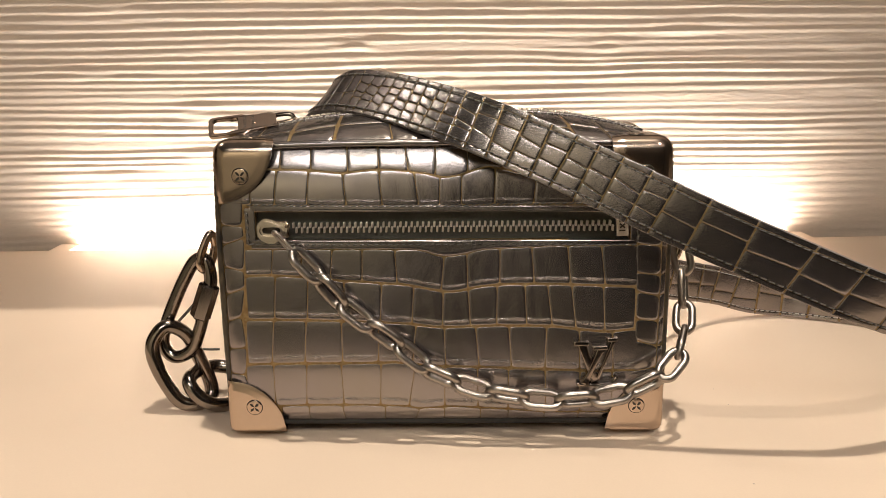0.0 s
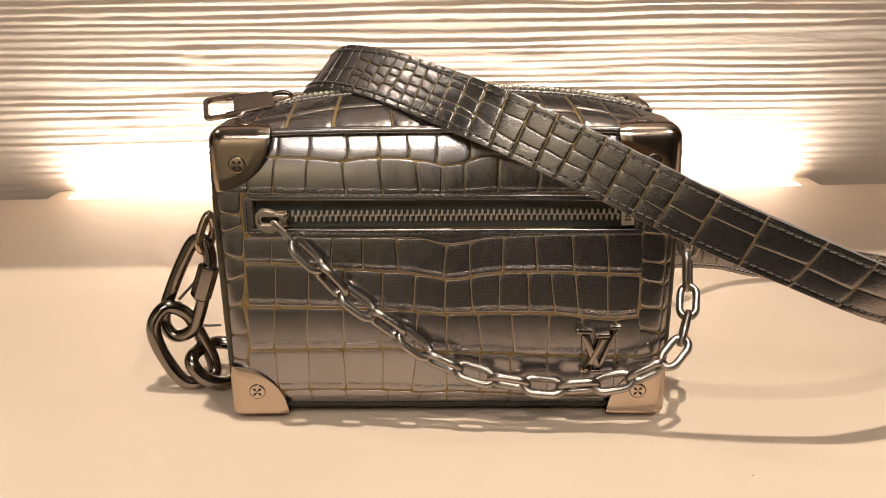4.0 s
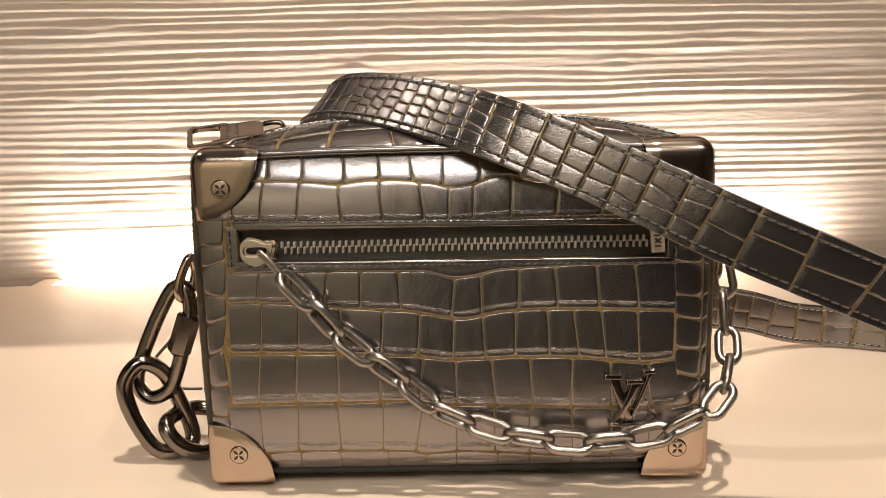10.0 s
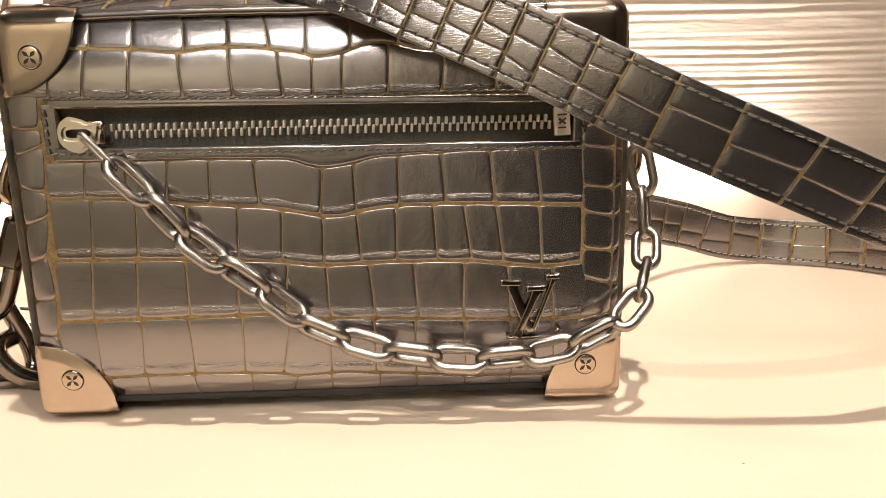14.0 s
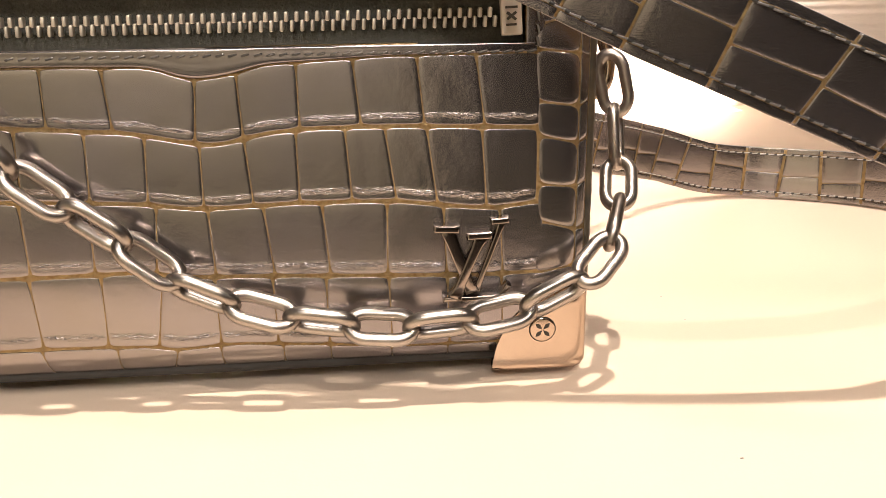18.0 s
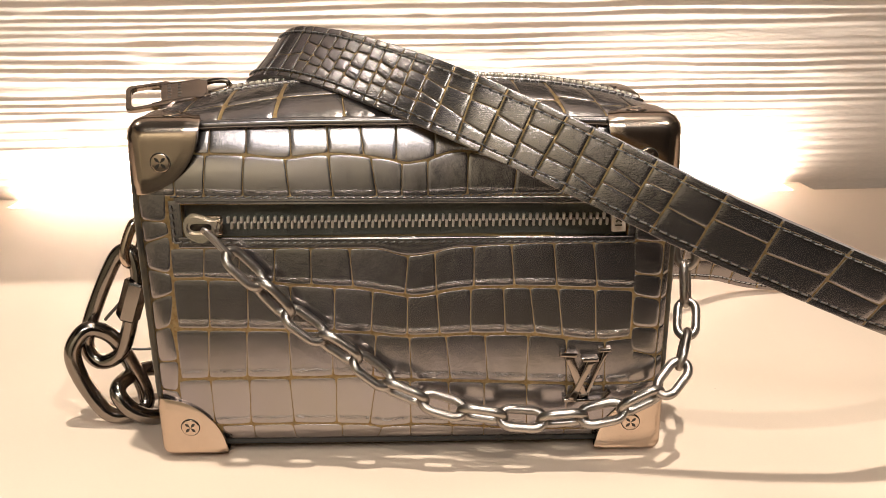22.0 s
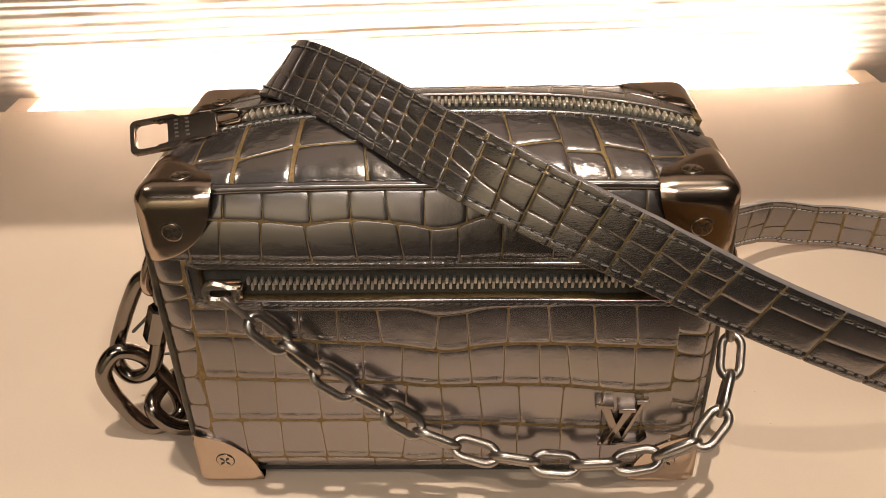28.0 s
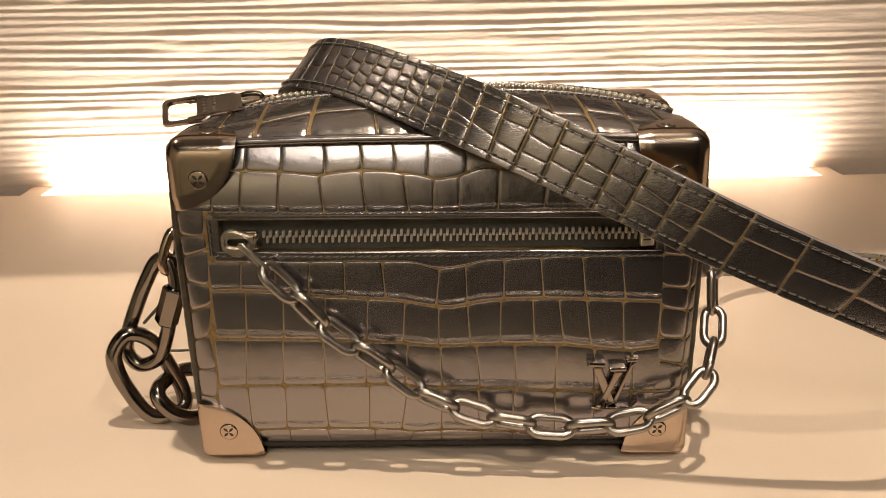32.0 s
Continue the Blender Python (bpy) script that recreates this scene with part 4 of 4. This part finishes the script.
emblem = None
for x0, z0, x1, z1, w, y0, flare in ((62.2, 22.2, 56.3, 38.4, 2.9, -2.9, 0.2), (63.2, 22.4, 69.5, 39.6, 1.4, -2.4, 0.4), (57.9, 20.8, 64.4, 36.4, 2.3, -3.1, 0.5),
                                     (53.1, 38.9, 59.2, 38.6, 1.8, -3.4, 0.1), (61.0, 36.7, 67.0, 36.9, 1.7, -3.3, 0.1), (66.8, 40.1, 71.2, 40.3, 1.5, -2.8, 0.1),
                                     (55.0, 20.5, 69.6, 20.6, 1.3, -2.6, 0.1), (69.2, 20.6, 71.3, 23.9, 1.4, -2.6, 0.1)):
    bm = bmesh.new()
    bar(bm, (x0 - 62.2) * MM, (z0 - 17.2) * MM, (x1 - 62.2) * MM, (z1 - 17.2) * MM, w * MM, y0 * MM, 0.001, flare)
    if emblem is None:
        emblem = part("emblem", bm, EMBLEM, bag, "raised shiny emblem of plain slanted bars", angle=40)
        emblem.matrix_basis = BAG0 @ Matrix.Translation((0.0622, -0.0006, 0.0172))
    else:
        part("bar", bm, EMBLEM, emblem, angle=40)


# ---- pull tab of the lid zipper ----
bm = bmesh.new()


tab_outline = round_rect(-0.0165, 0.0125, -0.0066, 0.0066, 0.0022)
straight = [(x, 0.0066) for x in (0.0095, 0.0065, 0.004, 0.002, 0.0, -0.002, -0.006)]
tab_outline = tab_outline[:7] + straight + tab_outline[7:21] + [(x, -y) for x, y in straight[::-1]] + tab_outline[21:]
tab_hole = round_rect(-0.0145, -0.0040, -0.0048, 0.0048, 0.0018)
between = [(x, 0.0048) for x in np.linspace(-0.0062, -0.0125, 7)]
tab_hole = tab_hole[:7] + between + tab_hole[7:21] + [(x, -y) for x, y in between[::-1]] + tab_hole[21:]
lathe_frame(bm, [(x, y * (1 if x < -0.002 else 0.66 + 0.34 * max(0.0, 1 - (x + 0.002) / 0.006) ** 2)) for x, y in tab_outline], tab_hole, 0.0020)
tab = part("pull_tab", bm, TABMETAL, bag, "dark metal zipper pull with an open frame end", angle=40)
tab.matrix_basis = BAG0 @ Matrix.Translation((-0.0846, 0.0342, 0.1266)) @ Matrix.Rotation(radians(9), 4, "Z") @ Matrix.Rotation(radians(-7), 4, "Y") @ Matrix.Rotation(radians(34), 4, "X")
bm = bmesh.new()
for y, w in ((0.0036, 0.0008), (0.0020, 0.0008), (0.0004, 0.0008), (-0.0012, 0.0008), (-0.0028, 0.0008)):
    block(bm, (-0.0016, y - w / 2, 0.0009), (-0.0004, y + w / 2, 0.00108))
    block(bm, (0.0020, y - w / 2, 0.0009), (0.0032, y + w / 2, 0.00108))
part("engraving", bm, ENGRAVE, tab, smooth=False)
# lid slider with its bridge
bm = bmesh.new()
block(bm, (-0.0060, -0.0042, -0.0012), (0.0060, 0.0042, 0.0012), 0.0009, 3)
lid_slider = part("lid_slider", bm, GUNMETAL, bag, "dark metal slider of the lid zipper", angle=40)
lid_slider.matrix_basis = BAG0 @ Matrix.Translation((-0.0705, ZIP_Y - 0.001, top_z(-0.0705, ZIP_Y) + 0.0004)) @ Matrix.Rotation(radians(-12), 4, "Y")
bm = bmesh.new()
tube(bm, spline([(-0.0050, 0, 0.0008), (-0.0040, 0, 0.0034), (0.0, 0, 0.0038), (0.0042, 0, 0.0028), (0.0052, 0, 0.0008)], 18)[0], 0.0010, sides=10)
part("bridge", bm, HEAVY, lid_slider)

# ---- shoulder strap ----
# centre and the direction of its upper edge, along the strap
STRAP = [
    ((-0.040, 0.0985, 0.050), (1.0, 0.0, 0.10)),
    ((-0.048, 0.0965, 0.095), (0.95, 0.1, 0.25)),
    ((-0.058, 0.082, 0.124), (0.75, 0.25, 0.55)),
    ((-0.0522, 0.060, 0.1374), (0.56, 0.38, 0.74)),
    ((-0.029, 0.035, 0.1385), (0.50, 0.35, 0.77)),
    ((0.006, 0.0045, 0.1305), (0.50, 0.23, 0.81)),
    ((0.035, -0.0080, 0.1195), (0.47, 0.09, 0.86)),
    ((0.065, -0.0145, 0.1060), (0.42, -0.02, 0.88)),
    ((0.094, -0.0185, 0.0920), (0.36, -0.14, 0.88)),
    ((0.133, -0.0215, 0.0750), (0.34, -0.16, 0.88)),
    ((0.168, -0.0190, 0.0600), (0.32, -0.16, 0.88)),
    ((0.215, 0.0020, 0.0420), (0.20, -0.25, 0.92)),
    ((0.262, 0.0500, 0.0235), (0.10, 0.0, 1.0)),
    ((0.276, 0.1050, 0.0105), (0.0, 0.1, 1.0)),
    ((0.248, 0.1450, 0.0084), (0.0, 0.12, 1.0)),
    ((0.211, 0.1640, 0.0084), (0.02, 0.10, 1.0)),
    ((0.185, 0.1620, 0.0118), (0.03, 0.05, 1.0)),
    ((0.160, 0.1515, 0.0205), (0.08, 0.05, 1.0)),
    ((0.136, 0.1310, 0.0290), (0.08, 0.0, 1.0)),
    ((0.110, 0.1080, 0.0370), (0.03, 0.0, 1.0)),
    ((0.060, 0.0960, 0.0410), (0.0, 0.0, 1.0)),
]
SN = 420
strap_line, STRAP_LEN = spline([(*c, *unit(w)) for c, w in STRAP], SN)
strap_s = np.linspace(0, STRAP_LEN, SN)
strap_tan = np.gradient(strap_line[:, :3], axis=0)
strap_tan /= np.linalg.norm(strap_tan, axis=1)[:, None]
strap_w = strap_line[:, 3:] - strap_tan * (strap_line[:, 3:] * strap_tan).sum(1)[:, None]
strap_w /= np.linalg.norm(strap_w, axis=1)[:, None]
strap_n = np.cross(strap_tan, strap_w)
STRAP_HALF, STRAP_T = 0.0111, 0.0030


def strap_edge(s, t):
    """The strap's edges are a little uneven."""
    return STRAP_HALF * (1 + 0.016 * noise.noise(Vector((s * 130, 4.0 * t, 2.0))) + 0.010 * noise.noise(Vector((s * 420, 4.0 * t, 8.0))))


def strap_surf(side):
    def surf(s, t):
        """Place on the strap's face: s along it, t across from -1 to 1."""
        c = np.array([np.interp(s, strap_s, strap_line[:, k]) for k in range(3)])
        w = np.array([np.interp(s, strap_s, strap_w[:, k]) for k in range(3)])
        n = np.array([np.interp(s, strap_s, strap_n[:, k]) for k in range(3)])
        return c + w * (t * strap_edge(s, math.copysign(1, t))) + n * side * STRAP_T / 2, unit(n) * side
    return surf


strap = thing("shoulder_strap", (0.21, 0.162, SHELF_Z), "wide grey crocodile-embossed strap over the bag, looped on the shelf", "strap")
STRAP0 = Matrix.Translation((-0.21, -0.162, -SHELF_Z))
bm = bmesh.new()
prof = [(-1, -0.7), (-0.95, -1), (0.95, -1), (1, -0.7), (1, 0.7), (0.95, 1), (-0.95, 1), (-1, 0.7)]
rings = []
for i in range(SN):
    rings.append([bm.verts.new(strap_line[i, :3] + strap_w[i] * (a * strap_edge(strap_s[i], math.copysign(1, a))) + strap_n[i] * (b * STRAP_T / 2)) for a, b in prof])
for a, b in zip(rings, rings[1:]):
    for j in range(8):
        bm.faces.new((a[j], b[j], b[(j + 1) % 8], a[(j + 1) % 8]))
bm.faces.new(rings[0])
bm.faces.new(rings[-1][::-1])
bmesh.ops.recalc_face_normals(bm, faces=bm.faces)
band = part("band", bm, SEAM, strap, "strap core with gold seams", angle=40)
band.data.materials.append(EDGE)
for f in band.data.polygons:
    if f.index < (SN - 1) * 8 and f.index % 8 in (2, 3, 4, 6, 7, 0):
        f.material_index = 1
band.matrix_basis = STRAP0
rng2 = random.Random(11)


def strap_cells(side, cuts, rows_of, mat=LEATHER):
    """Scales between the seams across the strap; the seams along it are staggered, with a narrow margin outside the stitches."""
    surf = strap_surf(side)
    tilt = [rng2.uniform(-0.0011, 0.0011) for _ in cuts]
    for i, (a, b) in enumerate(zip(cuts, cuts[1:])):
        rows = rows_of(a)
        inner = np.linspace(-0.80, 0.80, rows + 1)
        jitter = 0.55 / rows
        one = [-1, *(inner + np.r_[0, [rng2.uniform(-jitter, jitter) * 0.7 for _ in range(rows - 1)], 0]), 1]
        two = [-1, *(np.array(one[1:-1]) + np.r_[0, [rng2.uniform(-jitter, jitter) * 0.6 - 0.06 for _ in range(rows - 1)], 0]), 1]
        small = rows > 3
        seam = 0.00055 if side < 0 else 0.00014 if small else 0.00022
        for r in range(rows + 2):
            q = [(a + tilt[i] * one[r], one[r]), (b + tilt[i + 1] * two[r], two[r]), (b + tilt[i + 1] * two[r + 1], two[r + 1]), (a + tilt[i] * one[r + 1], one[r + 1])]
            rim = r in (0, rows + 1)
            bm = pad(surf, q, (seam, seam, 0.003 if rim else 0.006, 0.003 if rim else 0.006), 0.00020 if rim else 0.00028, 12 if small else 10, 0.0,
                     rounding=0.03 if rim else 0.16 if small else 0.07, rng=rng2, top_fade=0.5, wrinkle=0.40 if small else 0.38 if rows > 2 else 0.15)
            part("scale", bm, mat, band)


s_fold = float(strap_s[int(np.argmax(strap_line[: SN // 3, 2]))])
cuts, s = [s_fold - 0.030, s_fold - 0.020, s_fold - 0.010], s_fold - 0.002
while s < s_fold + 0.066:
    cuts.append(s)
    s += rng2.uniform(0.0058, 0.0072)
cuts += [s_fold + far for far in (0.0720, 0.0810, 0.0905, 0.1005, 0.1100, 0.1195, 0.1293, 0.1411, 0.1509, 0.1655, 0.1852, 0.2077, 0.2285, 0.2490, 0.2700, 0.2905, 0.3110, 0.3320, 0.3525, 0.3730, 0.3940)]
strap_cells(1, cuts, lambda a: 2 if a < s_fold + 0.004 else 4 if a < s_fold + 0.070 else 3 if a < s_fold + 0.15 else 2)
s, cuts2 = s_fold + 0.24, []
while s < STRAP_LEN - 0.004:
    cuts2.append(s)
    s += 0.0168 * rng2.uniform(0.94, 1.06)
strap_cells(-1, cuts2, lambda a: 2)
for side, s0, s1, mat in ((1, s_fold - 0.03, s_fold + 0.40, STRAP_THREAD), (-1, s_fold + 0.24, STRAP_LEN - 0.004, THREAD_LIGHT)):
    for t in (-0.76, 0.76):
        bm = bmesh.new()
        stitches(bm, strap_surf(side), [(q, t) for q in np.linspace(s0, s1, 260)], 0.0027, 0.0009, 0.00048, 0.00070, 0.10)
        dots = bmesh.new()
        stitches(dots, strap_surf(side), [(q, t) for q in np.linspace(s0 + 0.0027, s1, 260)], 0.0009, 0.0027, 0.0008, 0.00030, 0.10)
        part("perforation", dots, LINING, strap, "dark perforation line in the leather").matrix_basis = STRAP0
        part("stitching", bm, mat, strap, "row of waxed thread stitches").matrix_basis = STRAP0
for o in list(band.children):
    o.matrix_basis = Matrix.Identity(4)

# ---- fine chain from the pocket slider to the side ring ----
def link_mesh(length, width, r, sides=10, n=40):
    a, b = length / 2 - width / 2, width / 2 - r
    a -= 0.35 * b
    pts = [(a + 1.35 * b * math.cos(t), b * math.sin(t), 0) for t in np.linspace(-math.pi / 2, math.pi / 2, 17)]
    pts += [(x, b, 0) for x in np.linspace(a, -a, 9)[1:-1]]
    pts += [(-x, -y, 0) for x, y, _ in pts]
    bm = bmesh.new()
    tube(bm, pts, r, closed=True, sides=sides)
    return bm


CHAIN_PATH = [(-0.0592, -0.0064, 0.0785), (-0.0505, -0.0062, 0.0688), (-0.0425, -0.0060, 0.0590), (-0.0335, -0.0060, 0.0508), (-0.0225, -0.0060, 0.0425),
              (-0.0115, -0.0060, 0.0335), (-0.0045, -0.0060, 0.0275), (0.006, -0.0070, 0.0236), (0.018, -0.0080, 0.0200), (0.031, -0.0086, 0.0178), (0.044, -0.0090, 0.0166),
              (0.057, -0.0092, 0.0172), (0.070, -0.0088, 0.0190), (0.0815, -0.0080, 0.0228), (0.0925, -0.0055, 0.0295),
              (0.0995, 0.0060, 0.0360), (0.1038, 0.0190, 0.0440), (0.1048, 0.0270, 0.0540), (0.1046, 0.0290, 0.0650), (0.1022, 0.0300, 0.0745)]
chain = thing("zipper_chain", (0.04, -0.007, 0.0172), "brushed metal link chain hanging in a curve across the front", "chain")
PITCH = 0.0139
path_fine, chain_len = spline(CHAIN_PATH, 600)
chain_s = np.linspace(0, chain_len, 600)
count = round(chain_len / PITCH)
first = None
for i in range(count):
    c0 = (i + 0.5) * chain_len / count
    c = np.array([np.interp(c0, chain_s, path_fine[:, k]) for k in range(3)])
    d = unit([np.interp(c0 + 0.005, chain_s, path_fine[:, k]) - np.interp(c0 - 0.005, chain_s, path_fine[:, k]) for k in range(3)])
    out = unit(v3(0, -1, 0) if c[0] < 0.085 else v3(0.45, -0.9, 0.1))
    side = unit(np.cross(out, d))
    out = np.cross(d, side)
    twist = radians(36 if i % 2 else -50) + radians(((i * 37) % 11) - 5)
    y = side * math.cos(twist) + out * math.sin(twist)
    z = np.cross(d, y)
    m = Matrix(((d[0], y[0], z[0], c[0]), (d[1], y[1], z[1], c[1]), (d[2], y[2], z[2], c[2]), (0, 0, 0, 1)))
    m = Matrix.Translation((-0.04, 0.007, -0.0172)) @ m
    if first is None:
        first = part("link", link_mesh(PITCH + 0.0050, 0.0100, 0.00165), CHAIN, chain, "brushed metal oval link")
        first.matrix_basis = m
    else:
        again(first, chain, m)
# small eye that ties the chain to the slider
bm = bmesh.new()
tube(bm, spline([(-0.0672, -0.0060, 0.0866), (-0.0655, -0.0068, 0.0866), (-0.0590, -0.0074, 0.0796), (-0.0577, -0.0070, 0.0776), (-0.0592, -0.0066, 0.0778), (-0.0660, -0.0056, 0.0850)], 40, closed=True)[0], 0.00075, closed=True, sides=8)
part("eye", bm, CHAIN, chain).matrix_basis = Matrix.Translation((-0.04, 0.007, -0.0172))
# side rings held by leather tabs
for sx, zt in ((1, 0.079), (-1, 0.077)):
    bm = bmesh.new()
    block(bm, (-0.0016, -0.009, -0.010), (0.0016, 0.009, 0.010), 0.001, 2)
    t = part("ring_tab", bm, LEATHER, bag, "small leather tab that holds a side ring", angle=40)
    t.matrix_basis = BAG0 @ Matrix.Translation((sx * 0.0922, 0.036, zt + 0.008))
    bm = bmesh.new()
    loop = [(-0.1045, 0.0360, 0.0781), (-0.1071, 0.0340, 0.0736), (-0.1094, 0.0330, 0.0661), (-0.1086, 0.0340, 0.0618), (-0.1063, 0.0370, 0.0628), (-0.1038, 0.0380, 0.0714)] if sx < 0 else [(sx * 0.0945, 0.036, zt + 0.006), (sx * 0.1000, 0.034, zt + 0.004), (sx * 0.1030, 0.032, zt - 0.005), (sx * 0.1020, 0.032, zt - 0.0125), (sx * 0.0975, 0.036, zt - 0.0145), (sx * 0.0955, 0.038, zt - 0.006)]
    tube(bm, spline(loop, 40, closed=True)[0], 0.0019, closed=True, sides=12)
    part("side_ring", bm, GUNMETAL, bag, "polished metal side ring").matrix_basis = BAG0

# ---- heavy chain with a screw link, beside the bag ----
heavy = thing("heavy_chain", (-0.118, 0.036, SHELF_Z), "chunky dark polished chain with a screw link, on the shelf", "chain")
HEAVY0 = Matrix.Translation((0.118, -0.036, -SHELF_Z))


def settle(pts, r):
    """Lower the lowest stretches on to the shelf."""
    return [(x, y, z + (SHELF_Z + r - 0.003) * max(0.0, 1 - (z - 0.003) / 0.03)) for x, y, z in pts]


def heavy_part(name, pts, r, label="", closed=True, sides=16, mat=HEAVY):
    bm = bmesh.new()
    tube(bm, spline(settle(pts, r), 72, closed=closed)[0], r, closed=closed, sides=sides)
    return_ob = part(name, bm, mat, heavy, label)
    return_ob.matrix_basis = HEAVY0
    return return_ob


screw_link = heavy_part("screw_link", [(-0.1076, 0.0360, 0.0658), (-0.1129, 0.0370, 0.0652), (-0.1186, 0.0370, 0.0563), (-0.1242, 0.0370, 0.0451), (-0.1282, 0.0360, 0.0351), (-0.1298, 0.0350, 0.0274), (-0.1250, 0.0340, 0.0220), (-0.1170, 0.0340, 0.0246), (-0.1124, 0.0340, 0.0331), (-0.1090, 0.0340, 0.0445), (-0.1058, 0.0350, 0.0561)], 0.0030, "dark metal screw link, closed")
bm = bmesh.new()
nut_top, nut_low = v3(-0.106, 0.034, 0.055), v3(-0.1118, 0.034, 0.0393)
axis = unit(nut_top - nut_low)
tube(bm, [nut_low, nut_low + axis * 0.0008, nut_top - axis * 0.0008, nut_top], [0.0040, 0.0047, 0.0047, 0.0040], sides=6)
part("hex_nut", bm, HEAVY, heavy, "hexagonal locking nut", smooth=False).matrix_basis = HEAVY0
heavy_part("link", [(-0.1256, 0.0300, 0.0367), (-0.1309, 0.0270, 0.0316), (-0.1316, 0.0260, 0.0251), (-0.1281, 0.0260, 0.0154), (-0.1211, 0.0260, 0.0052), (-0.1140, 0.0290, 0.0030), (-0.1100, 0.0360, 0.0030), (-0.1108, 0.0390, 0.0093), (-0.1150, 0.0380, 0.0206), (-0.1185, 0.0340, 0.0316)], 0.0032, "thick oval link")
heavy_part("link", [(-0.1167, 0.0270, 0.0135), (-0.1118, 0.0250, 0.0072), (-0.1034, 0.0270, 0.0030), (-0.0958, 0.0340, 0.0030), (-0.0943, 0.0420, 0.0044), (-0.1002, 0.0480, 0.0106), (-0.1104, 0.0480, 0.0131), (-0.1156, 0.0380, 0.0144)], 0.0032, "thick oval link lying on the shelf")
cord = thing("elastic_cord", (-0.106, 0.062, SHELF_Z), "thin black security cord with a coiled end beside the bag", "cord")
CORD0 = Matrix.Translation((0.106, -0.062, -SHELF_Z))
bm = bmesh.new()
tube(bm, spline([(-0.1076, 0.0420, 0.0581), (-0.1156, 0.0440, 0.0449), (-0.1257, 0.0460, 0.0339)], 30)[0], 0.0007, sides=8)
tube(bm, spline([(-0.1194, 0.0500, 0.0189), (-0.1148, 0.0520, 0.0178), (-0.1097, 0.0540, 0.0171)], 20)[0], 0.0006, sides=8)
part("wire", bm, THREAD, cord).matrix_basis = CORD0
bm = bmesh.new()
turns = np.linspace(0, 2 * math.pi * 9, 220)
tube(bm, np.stack([-0.1085 + 0.0145 * turns / turns[-1], 0.068 + 0.0022 * np.cos(turns), SHELF_Z + 0.0028 + 0.0022 * np.sin(turns)], 1), 0.00055, sides=6)
part("coil", bm, THREAD, cord, "coiled black end").matrix_basis = CORD0

# crumbs of lint on the shelf
crumb = None
for x, y, r in ((0.116, -0.042, 0.0003), (0.129, 0.051, 0.0002), (0.130, 0.032, 0.0002)):
    bm = bmesh.new()
    bmesh.ops.create_icosphere(bm, subdivisions=1, radius=r)
    for v in bm.verts:
        v.co = Vector((v.co.x * 1.8, v.co.y * 0.7, max(0.0, v.co.z * 0.4 + r * 0.3)))
    o = part("lint_crumb", bm, EDGE)
    o.location = (x, y, SHELF_Z)
    tagged(o, "tiny grey lint crumb on the pale shelf", "crumb", "crumbs on the shelf")
